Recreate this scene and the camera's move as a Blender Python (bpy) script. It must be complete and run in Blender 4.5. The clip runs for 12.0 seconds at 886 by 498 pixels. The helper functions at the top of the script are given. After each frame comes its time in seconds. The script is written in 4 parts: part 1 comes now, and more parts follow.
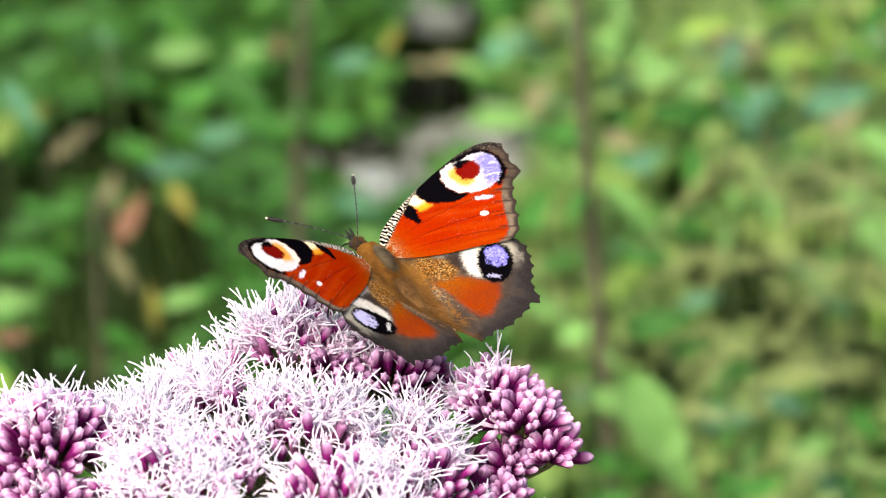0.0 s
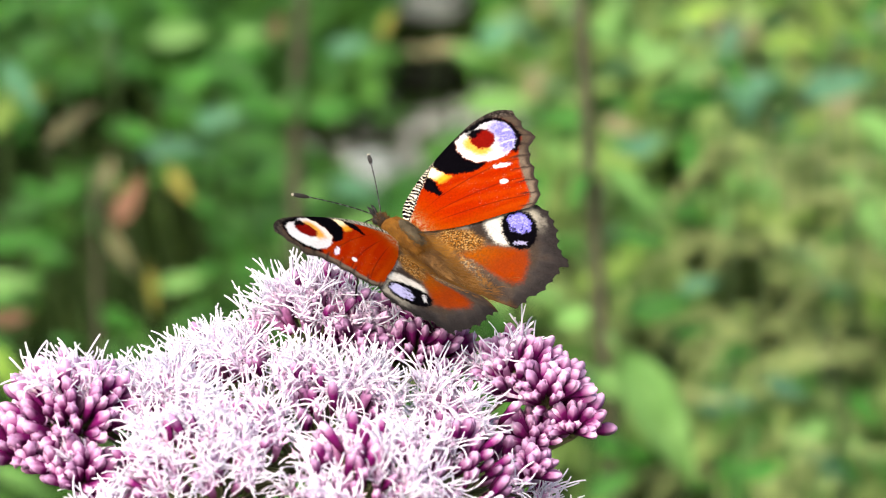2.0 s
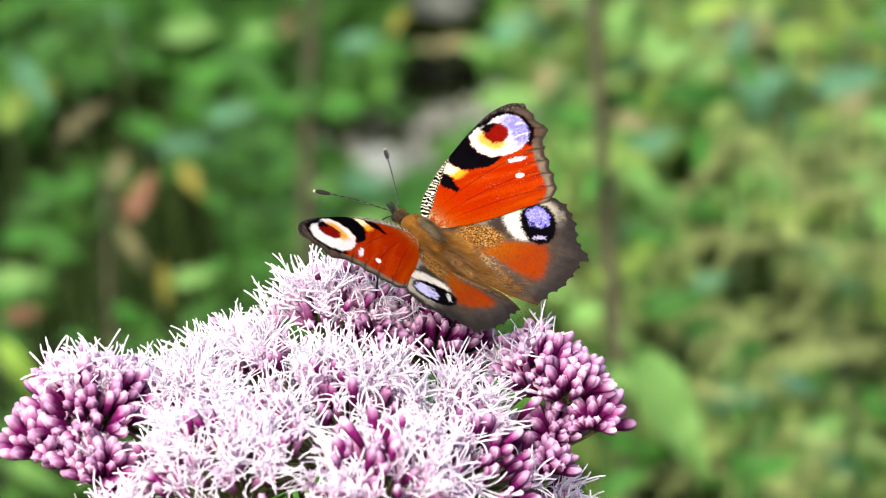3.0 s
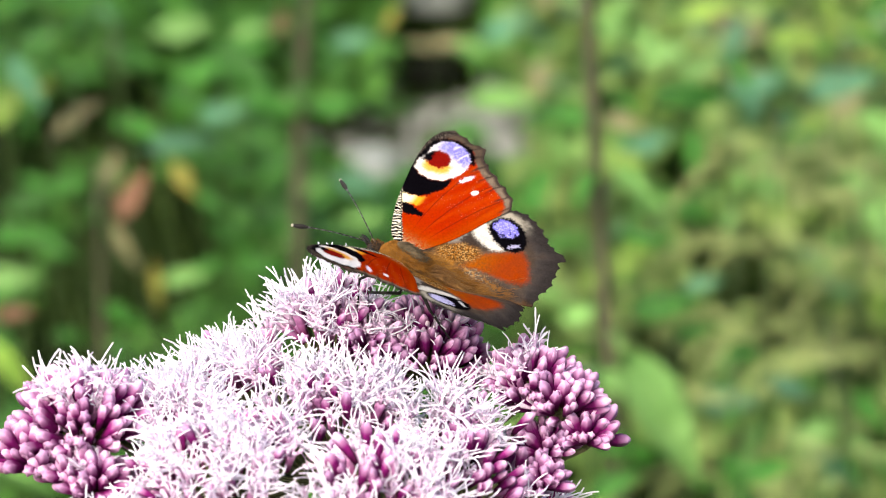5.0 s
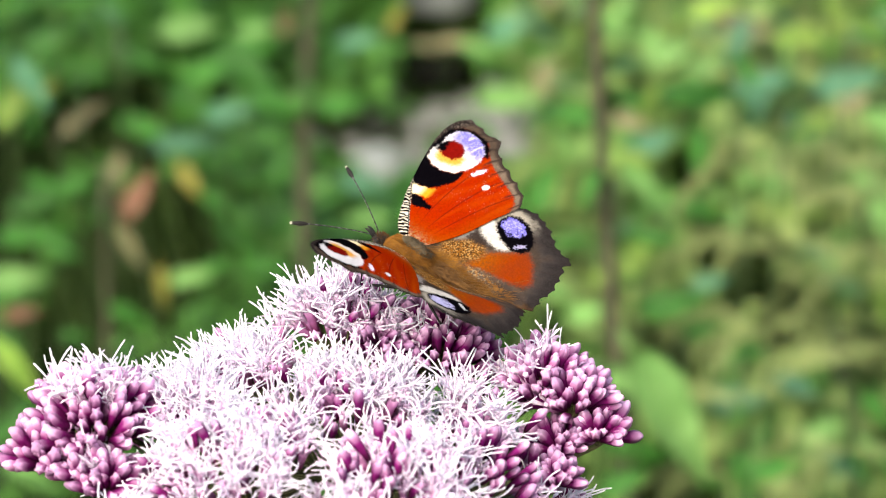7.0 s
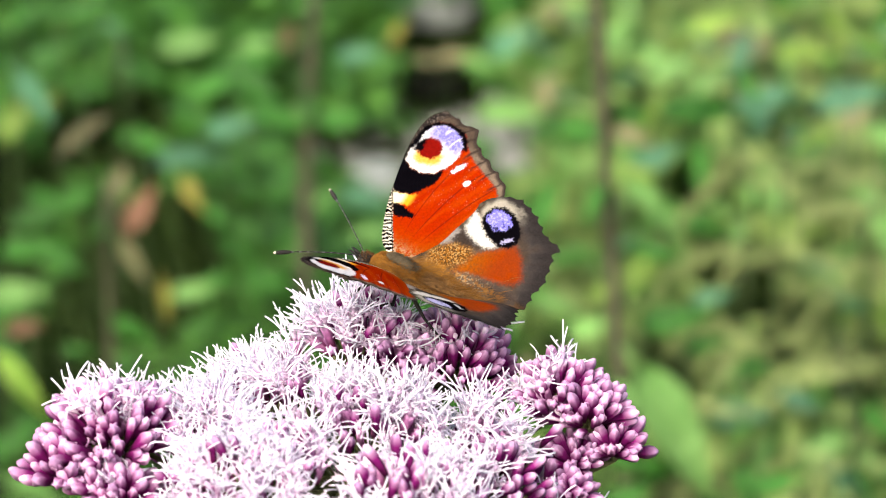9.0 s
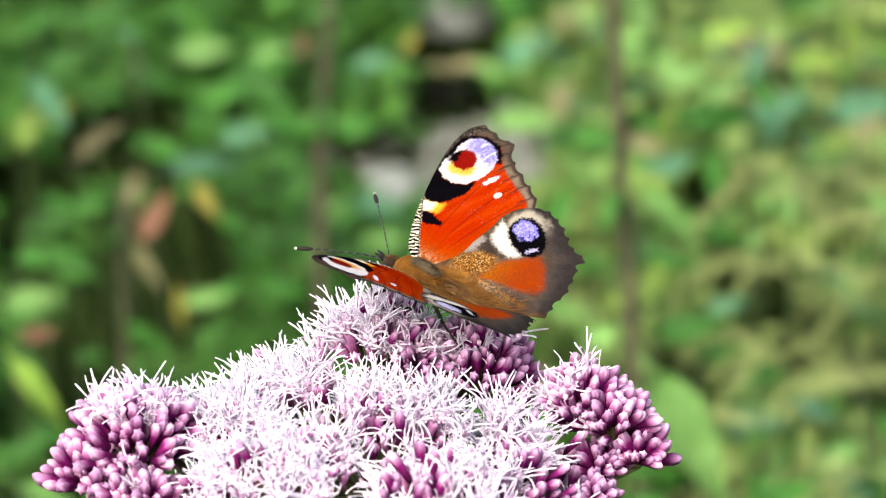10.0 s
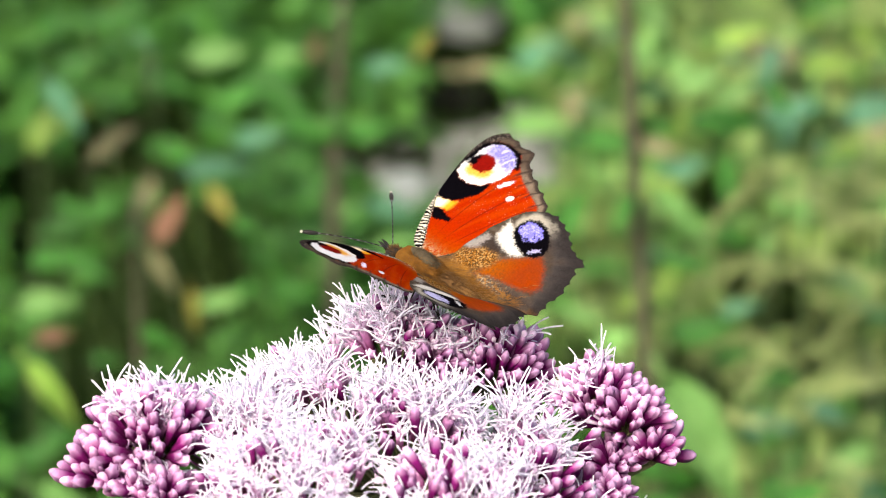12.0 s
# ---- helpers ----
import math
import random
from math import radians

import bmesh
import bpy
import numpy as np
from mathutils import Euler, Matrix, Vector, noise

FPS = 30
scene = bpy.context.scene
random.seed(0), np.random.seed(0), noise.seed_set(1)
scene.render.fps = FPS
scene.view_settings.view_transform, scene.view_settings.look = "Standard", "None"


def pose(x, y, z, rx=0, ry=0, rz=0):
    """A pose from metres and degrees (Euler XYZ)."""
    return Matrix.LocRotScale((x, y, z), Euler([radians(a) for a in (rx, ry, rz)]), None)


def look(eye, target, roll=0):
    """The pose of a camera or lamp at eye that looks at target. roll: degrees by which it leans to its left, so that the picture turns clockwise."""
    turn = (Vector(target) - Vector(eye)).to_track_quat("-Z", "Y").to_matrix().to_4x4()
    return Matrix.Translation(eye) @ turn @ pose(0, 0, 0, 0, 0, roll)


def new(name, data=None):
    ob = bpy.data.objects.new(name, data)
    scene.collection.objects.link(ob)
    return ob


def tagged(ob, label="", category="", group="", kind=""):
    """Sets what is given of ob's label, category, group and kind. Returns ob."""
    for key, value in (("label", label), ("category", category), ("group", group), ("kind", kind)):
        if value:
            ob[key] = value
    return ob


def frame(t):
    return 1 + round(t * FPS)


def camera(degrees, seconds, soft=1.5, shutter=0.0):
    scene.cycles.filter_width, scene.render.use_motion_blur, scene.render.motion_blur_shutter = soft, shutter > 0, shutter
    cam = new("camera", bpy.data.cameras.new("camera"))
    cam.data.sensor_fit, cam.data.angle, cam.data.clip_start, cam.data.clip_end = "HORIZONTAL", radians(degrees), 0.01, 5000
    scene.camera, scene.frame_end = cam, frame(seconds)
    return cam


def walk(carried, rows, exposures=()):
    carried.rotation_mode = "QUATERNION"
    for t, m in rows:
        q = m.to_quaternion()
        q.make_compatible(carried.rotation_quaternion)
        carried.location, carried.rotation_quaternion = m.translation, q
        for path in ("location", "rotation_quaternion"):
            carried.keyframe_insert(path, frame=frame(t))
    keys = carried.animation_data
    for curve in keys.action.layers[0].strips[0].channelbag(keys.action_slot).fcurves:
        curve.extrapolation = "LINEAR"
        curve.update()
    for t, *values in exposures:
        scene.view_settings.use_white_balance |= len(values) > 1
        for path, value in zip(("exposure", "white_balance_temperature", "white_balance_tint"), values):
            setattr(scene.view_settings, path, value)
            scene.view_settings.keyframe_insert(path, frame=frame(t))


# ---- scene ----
# ---- camera ----
cam = camera(13.7, 12.0, soft=1.05)
cam.data.dof.use_dof = True
cam.data.dof.focus_distance = 0.640
cam.data.dof.aperture_fstop = 21.0
cam.data.dof.aperture_blades = 0
walk(cam, [
    (0.0, pose(0.01245, -0.59992, 0.79689, 72.0474, 0.4832, 0.1571)),
    (0.5, pose(0.01074, -0.59993, 0.79639, 72.0864, 0.4142, -0.0014)),
    (1.0, pose(0.00911, -0.60124, 0.79456, 72.1892, 0.2748, -0.0750)),
    (1.5, pose(0.00595, -0.60155, 0.79334, 72.1195, 0.2909, -0.1406)),
    (2.0, pose(0.00466, -0.60022, 0.79288, 71.9380, 0.1708, -0.0755)),
    (2.5, pose(0.00224, -0.59937, 0.79379, 71.8467, 0.0257, -0.0283)),
    (3.0, pose(0.00224, -0.60062, 0.79283, 71.8835, 0.1259, 0.0351)),
    (5.0, pose(0.00161, -0.59768, 0.79624, 71.7343, -0.1729, -0.0215)),
    (5.5, pose(0.00108, -0.59754, 0.79508, 71.8249, -0.1200, -0.0419)),
    (6.0, pose(-0.00079, -0.59817, 0.79425, 71.8579, -0.0622, -0.1011)),
    (6.5, pose(-0.00047, -0.59737, 0.79345, 71.8730, 0.0453, -0.0745)),
    (7.0, pose(-0.00019, -0.59669, 0.79496, 71.7616, -0.0201, -0.0502)),
    (9.0, pose(-0.00422, -0.59807, 0.79579, 71.9713, -0.1330, -0.1317)),
    (9.5, pose(-0.00591, -0.59915, 0.79491, 72.1123, -0.0686, -0.0864)),
    (10.0, pose(-0.00707, -0.59786, 0.79535, 72.1038, -0.2201, 0.0208)),
    (10.5, pose(-0.00640, -0.59832, 0.79441, 72.1417, -0.2067, 0.1468)),
    (11.0, pose(-0.00764, -0.59966, 0.79451, 72.1459, -0.2828, 0.1428)),
    (11.5, pose(-0.00972, -0.60006, 0.79486, 72.1454, -0.3482, 0.1214)),
    (12.0, pose(-0.00766, -0.60070, 0.79444, 72.2160, -0.1973, 0.2043)),
], exposures=[(0.0, 0.75, 6630, 6.5), (12.0, 0.75, 6630, 6.5)])

# ---- light ----
SUN_TURN, SUN_HEIGHT = radians(-152), radians(41)   # turn from +Y towards +X
world = bpy.data.worlds.new("sky")
scene.world = world
world.use_nodes = True
wn = world.node_tree.nodes
sky = wn.new("ShaderNodeTexSky")
sky.sky_type = "NISHITA"
sky.sun_disc = False
sky.sun_elevation, sky.sun_rotation = SUN_HEIGHT, SUN_TURN
sky.dust_density = 8.0
sky.air_density = 0.8
wn["Background"].inputs["Strength"].default_value = 0.215
world.node_tree.links.new(sky.outputs["Color"], wn["Background"].inputs["Color"])
sun = new("sun", bpy.data.lights.new("sun", "SUN"))
sun.data.energy, sun.data.angle, sun.data.color = 1.85, radians(34), (1.0, 0.96, 0.91)
to_sun = Vector((math.sin(SUN_TURN) * math.cos(SUN_HEIGHT), math.cos(SUN_TURN) * math.cos(SUN_HEIGHT), math.sin(SUN_HEIGHT)))
sun.matrix_world = look(to_sun * 10, (0, 0, 0))


# ---- materials ----
def material(name, rough=0.6, spec=0.4):
    m = bpy.data.materials.new(name)
    m.use_nodes = True
    b = m.node_tree.nodes["Principled BSDF"]
    b.inputs["Roughness"].default_value = rough
    b.inputs["Specular IOR Level"].default_value = spec
    return m, m.node_tree.nodes, m.node_tree.links, b


def ramp(nodes, stops):
    r = nodes.new("ShaderNodeValToRGB")
    while len(r.color_ramp.elements) < len(stops):
        r.color_ramp.elements.new(0.5)
    for e, (p, c) in zip(r.color_ramp.elements, stops):
        e.position, e.color = p, (*c, 1)
    return r


def noise_node(nodes, links, scale, detail=3.0, coord="Object"):
    tc = nodes.new("ShaderNodeTexCoord")
    n = nodes.new("ShaderNodeTexNoise")
    n.inputs["Scale"].default_value, n.inputs["Detail"].default_value = scale, detail
    links.new(tc.outputs[coord], n.inputs["Vector"])
    return n


def mixed(nodes, links, a, b, fac, mode="MIX"):
    """A colour mix; a, b and fac are sockets or plain values."""
    mx = nodes.new("ShaderNodeMix")
    mx.data_type, mx.blend_type = "RGBA", mode
    for socket, value in ((mx.inputs[0], fac), (mx.inputs[6], a), (mx.inputs[7], b)):
        if isinstance(value, bpy.types.NodeSocket):
            links.new(value, socket)
        elif isinstance(value, (int, float)):
            socket.default_value = value
        else:
            socket.default_value = (*value, 1)
    return mx.outputs[2]


def bump(nodes, links, b, height, strength, distance):
    bp = nodes.new("ShaderNodeBump")
    bp.inputs["Strength"].default_value, bp.inputs["Distance"].default_value = strength, distance
    links.new(height, bp.inputs["Height"])
    links.new(bp.outputs["Normal"], b.inputs["Normal"])


def let_through(m, nodes, links, b, colour, share):
    """Thin petals and leaves pass some light on."""
    t = nodes.new("ShaderNodeBsdfTranslucent")
    mx = nodes.new("ShaderNodeMixShader")
    mx.inputs[0].default_value = share
    if isinstance(colour, bpy.types.NodeSocket):
        links.new(colour, t.inputs["Color"])
    else:
        t.inputs["Color"].default_value = (*colour, 1)
    out = nodes["Material Output"]
    links.new(b.outputs[0], mx.inputs[1])
    links.new(t.outputs[0], mx.inputs[2])
    links.new(mx.outputs[0], out.inputs["Surface"])


def two_tone(name, lo, hi, scale, rough=0.6, spec=0.4, vary=0.0, through_share=0.0, bump_strength=0.3, bump_distance=0.001, fine=6.0):
    """A surface whose colour wanders between lo and hi at two scales, with fine relief; vary: how far pieces differ."""
    m, n, l, b = material(name, rough, spec)
    a = noise_node(n, l, scale)
    c = noise_node(n, l, scale * fine, 4.0)
    r = ramp(n, [(0.3, lo), (0.7, hi)])
    l.new(a.outputs["Fac"], r.inputs["Fac"])
    grain = ramp(n, [(0.3, (0.8, 0.8, 0.8)), (0.7, (1.1, 1.1, 1.1))])
    l.new(c.outputs["Fac"], grain.inputs["Fac"])
    col = mixed(n, l, r.outputs["Color"], grain.outputs["Color"], 1.0, "MULTIPLY")
    if vary:
        oi = n.new("ShaderNodeObjectInfo")
        v = ramp(n, [(0.0, (1 - vary,) * 3), (1.0, (1 + vary,) * 3)])
        l.new(oi.outputs["Random"], v.inputs["Fac"])
        col = mixed(n, l, col, v.outputs["Color"], 1.0, "MULTIPLY")
    l.new(col, b.inputs["Base Color"])
    bump(n, l, b, c.outputs["Fac"], bump_strength, bump_distance)
    if through_share:
        let_through(m, n, l, b, col, through_share)
    return m


def painted(name, rough=0.85, spec=0.0, scale=2600.0, share=0.0):
    """Scaled insect wing: the pigment stands in the mesh's colour layer, grain and relief come on top."""
    m, n, l, b = material(name, rough, spec)
    at = n.new("ShaderNodeAttribute")
    at.attribute_name = "pigment"
    g = noise_node(n, l, scale, 2.0)
    r = ramp(n, [(0.3, (0.86, 0.86, 0.86)), (0.7, (1.08, 1.08, 1.08))])
    l.new(g.outputs["Fac"], r.inputs["Fac"])
    col = mixed(n, l, at.outputs["Color"], r.outputs["Color"], 1.0, "MULTIPLY")
    l.new(col, b.inputs["Base Color"])
    bump(n, l, b, g.outputs["Fac"], 0.25, 0.0002)
    if share:
        let_through(m, n, l, b, col, share)
    return m


def gradient_bud(name, foot, mid, tip, rough=0.5):
    """Buds and florets: deep at the foot, paler at the tip, each a little different."""
    m, n, l, b = material(name, rough, 0.15)
    tc = n.new("ShaderNodeTexCoord")
    sp = n.new("ShaderNodeSeparateXYZ")
    l.new(tc.outputs["Object"], sp.inputs[0])
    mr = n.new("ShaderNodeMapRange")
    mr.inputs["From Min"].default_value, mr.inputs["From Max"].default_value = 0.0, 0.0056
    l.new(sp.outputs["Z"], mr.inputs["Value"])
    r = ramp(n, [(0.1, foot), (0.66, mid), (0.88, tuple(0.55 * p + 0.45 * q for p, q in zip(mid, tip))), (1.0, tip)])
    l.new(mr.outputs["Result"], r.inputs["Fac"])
    oi = n.new("ShaderNodeObjectInfo")
    v = ramp(n, [(0.0, (0.7, 0.6, 0.7)), (1.0, (1.3, 1.3, 1.25))])
    l.new(oi.outputs["Random"], v.inputs["Fac"])
    g = noise_node(n, l, 900.0, 3.0)
    gr = ramp(n, [(0.3, (0.8, 0.8, 0.8)), (0.7, (1.15, 1.15, 1.15))])
    l.new(g.outputs["Fac"], gr.inputs["Fac"])
    col = mixed(n, l, mixed(n, l, r.outputs["Color"], v.outputs["Color"], 1.0, "MULTIPLY"), gr.outputs["Color"], 1.0, "MULTIPLY")
    l.new(col, b.inputs["Base Color"])
    bump(n, l, b, g.outputs["Fac"], 0.5, 0.0004)
    let_through(m, n, l, b, col, 0.36)
    return m


def foliage(name, lo, hi, scale=3.0, rough=0.45, share=0.3):
    return two_tone(name, lo, hi, scale, rough, 0.3, 0.33, share, 0.3, 0.02)


WING = painted("wing_scales", share=0.06)
WING_UNDER = two_tone("wing_underside", (0.012, 0.009, 0.007), (0.05, 0.038, 0.028), 260.0, 0.8, 0.2)
FUR = two_tone("body_fur", (0.07, 0.027, 0.004), (0.185, 0.082, 0.012), 300.0, 0.8, 0.1)
FUR_DARK = two_tone("abdomen_fur", (0.06, 0.03, 0.011), (0.16, 0.08, 0.024), 350.0, 0.8, 0.1)
FUR_GREY = two_tone("back_fur", (0.04, 0.031, 0.018), (0.1, 0.078, 0.05), 350.0, 0.8, 0.1)
CHITIN = two_tone("black_chitin", (0.006, 0.005, 0.005), (0.02, 0.017, 0.015), 800.0, 0.6, 0.2)
CREAM = two_tone("cream_tip", (0.45, 0.42, 0.34), (0.65, 0.6, 0.5), 800.0, 0.6, 0.3)
BAND = two_tone("antenna_band", (0.06, 0.06, 0.06), (0.13, 0.13, 0.14), 800.0, 0.6, 0.2)
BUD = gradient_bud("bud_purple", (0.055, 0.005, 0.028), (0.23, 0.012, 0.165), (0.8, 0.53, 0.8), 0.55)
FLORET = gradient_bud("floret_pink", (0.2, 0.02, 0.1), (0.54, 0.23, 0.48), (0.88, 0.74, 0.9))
STYLE = two_tone("style_thread", (0.87, 0.83, 0.955), (0.94, 0.905, 0.985), 120.0, 0.5, 0.2, 0.03, 0.45)
PEDICEL = two_tone("pedicel_green", (0.06, 0.08, 0.025), (0.14, 0.13, 0.055), 200.0, 0.6, 0.3)
STEM_BROWN = two_tone("stem_brown", (0.035, 0.032, 0.02), (0.08, 0.075, 0.045), 60.0, 0.6, 0.2)
STEM_GREEN = two_tone("stem_green", (0.014, 0.03, 0.007), (0.034, 0.06, 0.016), 60.0, 0.5, 0.4)
LEAF = foliage("leaf_green", (0.014, 0.08, 0.009), (0.052, 0.19, 0.022))
LEAF_PALE = foliage("leaf_pale_green", (0.095, 0.24, 0.05), (0.215, 0.4, 0.12))
LEAF_BLUE = foliage("leaf_blue_green", (0.045, 0.15, 0.07), (0.105, 0.25, 0.145))
LEAF_YELLOW = foliage("leaf_yellow_green", (0.13, 0.26, 0.035), (0.26, 0.38, 0.075))
LEAF_MUSTARD = foliage("leaf_mustard", (0.18, 0.17, 0.03), (0.3, 0.28, 0.06))
LEAF_TAN = foliage("leaf_dry_tan", (0.14, 0.135, 0.065), (0.24, 0.22, 0.12))
LEAF_RUST = foliage("leaf_withered", (0.1, 0.048, 0.026), (0.19, 0.095, 0.058))
SEED = two_tone("seed_string", (0.17, 0.24, 0.075), (0.33, 0.38, 0.15), 150.0, 0.6, 0.3, 0.2, 0.2)
COVER = two_tone("ground_ivy", (0.028, 0.12, 0.014), (0.1, 0.25, 0.042), 9.0, 0.5, 0.3, 0, 0.25)
COVER_PALE = two_tone("pale_ivy", (0.13, 0.25, 0.052), (0.37, 0.46, 0.16), 9.0, 0.5, 0.3, 0, 0.25)
GRASS = two_tone("grass_blade", (0.07, 0.16, 0.03), (0.22, 0.3, 0.09), 12.0, 0.5, 0.3, 0, 0.25)
# near-black colour for the shade inside a hole among the leaves
DARK_HOLE = two_tone("dark_hole_black", (0.002, 0.002, 0.002), (0.006, 0.006, 0.005), 60.0, 0.9, 0.0)
# earth coloured near-black: the shade in gaps between plants is part of its colour
EARTH = two_tone("mossy_earth_shaded", (0.004, 0.006, 0.002), (0.014, 0.024, 0.006), 14.0, 0.95, 0.0, 0, 0, 0.8, 0.01)
STONE = two_tone("grey_stone", (0.19, 0.215, 0.21), (0.3, 0.325, 0.315), 18.0, 0.85, 0.3, 0.15, 0, 0.6, 0.004)
STONE_PINK = two_tone("pinkish_stone", (0.14, 0.15, 0.138), (0.25, 0.255, 0.24), 25.0, 0.85, 0.3, 0.15, 0, 0.6, 0.004)


# ---- mesh helpers ----
def mesh_of(name, bm, mats, smooth=True):
    me = bpy.data.meshes.new(name)
    bm.to_mesh(me)
    bm.free()
    for m in mats if isinstance(mats, (list, tuple)) else [mats]:
        me.materials.append(m)
    if smooth:
        me.polygons.foreach_set("use_smooth", [True] * len(me.polygons))
    return me


def part(name, bm, mats, parent, label="", m=None):
    """One mesh object under a thing or under a part; bm may be a ready mesh."""
    me = bm if isinstance(bm, bpy.types.Mesh) else mesh_of(name, bm, mats)
    ob = new(name, me)
    ob.parent = parent
    if m is not None:
        ob.matrix_basis = m
    if label:
        tagged(ob, label=label)
    return ob


def tube(bm, points, radii, sides=6, cap=True, mat=0, hub=None):
    """A tube along points with a radius at each."""
    rings = []
    pts = [Vector(p) for p in points]
    ref = Vector((0.31, 0.17, 0.93))
    for i, p in enumerate(pts):
        d = (pts[min(i + 1, len(pts) - 1)] - pts[max(i - 1, 0)]).normalized()
        a = d.cross(ref)
        if a.length < 1e-3:
            a = d.cross(Vector((1, 0, 0)))
        a.normalize()
        b = d.cross(a)
        r = radii[i] if isinstance(radii, (list, tuple)) else radii
        rings.append([bm.verts.new(p + (a * math.cos(k * math.tau / sides) + b * math.sin(k * math.tau / sides)) * r) for k in range(sides)])
    faces = []
    for r0, r1 in zip(rings, rings[1:]):
        for k in range(sides):
            faces.append(bm.faces.new((r0[k], r0[(k + 1) % sides], r1[(k + 1) % sides], r1[k])))
    if hub is not None:
        faces += [bm.faces.new((rings[0][(k + 1) % sides], rings[0][k], hub)) for k in range(sides)]
    elif cap:
        faces.append(bm.faces.new(rings[0][::-1]))
    if cap:
        faces.append(bm.faces.new(rings[-1]))
    for fc in faces:
        fc.material_index = mat
    return rings


def bent(a, b, sag, n=6):
    """Points from a to b, bowed by the vector sag."""
    a, b, sag = Vector(a), Vector(b), Vector(sag)
    return [a.lerp(b, i / n) + sag * (4 * (i / n) * (1 - i / n)) for i in range(n + 1)]


def turned(direction, spin=0.0):
    """The turn that lays local +Z along direction."""
    return Vector(direction).to_track_quat("Z", "Y").to_matrix().to_4x4() @ Matrix.Rotation(spin, 4, "Z")


def smooth01(x, lo, hi):
    t = np.clip((x - lo) / (hi - lo), 0, 1)
    return t * t * (3 - 2 * t)


# ---- butterfly ----
MM = 0.001
BODY_ROWS = [
    (0.0, -0.0012, 0.0104, 0.5951, 29.5, -5.4, 44.9, 21.7, 19.9, -1.5, -0.8, -6.0, -4.2, 0.1, -2.0),
    (0.5, -0.0010, 0.0100, 0.5945, 29.1, -6.8, 46.0, 19.3, 21.8, -0.1, 1.0, -4.7, -4.0, 0.6, -0.8),
    (1.0, -0.0008, 0.0100, 0.5945, 30.4, -6.5, 46.5, 20.2, 22.4, 0.0, 1.0, -5.0, -3.9, 0.8, -0.7),
    (1.5, -0.0007, 0.0101, 0.5945, 30.5, -5.9, 46.0, 20.2, 22.8, -0.3, 0.7, -4.9, -4.0, 1.2, -0.8),
    (2.0, -0.0008, 0.0099, 0.5945, 28.1, -6.9, 50.1, 22.4, 20.2, -2.4, -0.6, -5.9, -3.3, 0.8, -0.5),
    (2.5, -0.0010, 0.0099, 0.5944, 27.8, -7.7, 51.6, 21.1, 18.9, -2.2, -0.8, -5.6, -3.1, 0.3, -0.5),
    (3.0, -0.0008, 0.0101, 0.5941, 29.5, -9.7, 51.0, 19.9, 22.0, -0.5, 0.7, -4.5, -3.2, 1.2, -0.4),
    (5.0, -0.0029, 0.0104, 0.5924, 20.9, -7.2, 67.9, 17.6, 22.4, -0.1, 0.6, -4.2, -1.1, 0.1, -0.9),
    (5.5, -0.0028, 0.0108, 0.5922, 19.8, -4.0, 66.6, 21.7, 19.4, -2.8, -0.2, -6.4, -1.1, -0.9, -1.3),
    (6.0, -0.0037, 0.0110, 0.5926, 24.7, -2.8, 63.0, 18.6, 22.5, -0.6, 1.2, -3.9, -1.6, 1.3, -1.0),
    (6.5, -0.0033, 0.0114, 0.5927, 26.6, -5.8, 64.4, 18.0, 22.4, -0.5, 0.6, -4.4, -0.9, -0.3, -0.9),
    (7.0, -0.0043, 0.0110, 0.5925, 25.0, -7.2, 65.9, 20.6, 21.1, -0.6, 0.3, -4.8, -1.6, -0.8, -1.4),
    (9.0, -0.0092, 0.0113, 0.5926, 17.7, -13.3, 67.1, 27.6, 30.2, 1.6, 1.7, -5.8, -2.9, -2.1, -2.6),
    (9.5, -0.0092, 0.0115, 0.5926, 17.2, -12.3, 65.4, 27.4, 29.5, 2.0, 2.3, -5.6, -3.4, -1.9, -2.3),
    (10.0, -0.0094, 0.0116, 0.5927, 17.9, -10.4, 60.9, 26.3, 28.7, 2.0, 1.8, -4.9, -3.9, -0.0, -2.5),
    (10.5, -0.0099, 0.0123, 0.5928, 15.5, -9.1, 58.4, 26.0, 28.1, 2.0, 2.4, -5.8, -4.6, -0.9, -3.5),
    (11.0, -0.0108, 0.0125, 0.5924, 14.3, -9.1, 54.4, 26.5, 28.4, 3.2, 3.1, -5.8, -5.8, -0.2, -3.5),
    (11.5, -0.0107, 0.0131, 0.5929, 16.8, -11.3, 50.0, 25.9, 26.9, 3.2, 2.5, -4.8, -5.9, -0.7, -3.7),
    (12.0, -0.0121, 0.0133, 0.5933, 17.4, -7.3, 53.4, 23.2, 26.6, 2.9, 2.2, -6.2, -6.4, -1.0, -5.5),
]


def curve_through(points, n):
    """n + 1 points, evenly spaced, on a soft curve through the control points."""
    p = np.array(points, float)
    q = np.vstack([2 * p[0] - p[1], p, 2 * p[-1] - p[-2]])
    out = []
    for i in range(1, len(q) - 2):
        for t in np.linspace(0, 1, 24, endpoint=False):
            a, b, c, d = q[i - 1:i + 3]
            out.append(0.5 * (2 * b + (c - a) * t + (2 * a - 5 * b + 4 * c - d) * t * t + (3 * b - a - 3 * c + d) * t ** 3))
    out = np.array(out + [p[-1]])
    s = np.r_[0, np.cumsum(np.linalg.norm(np.diff(out, axis=0), axis=1))]
    g = np.linspace(0, s[-1], n + 1)
    return np.c_[np.interp(g, s, out[:, 0]), np.interp(g, s, out[:, 1])]


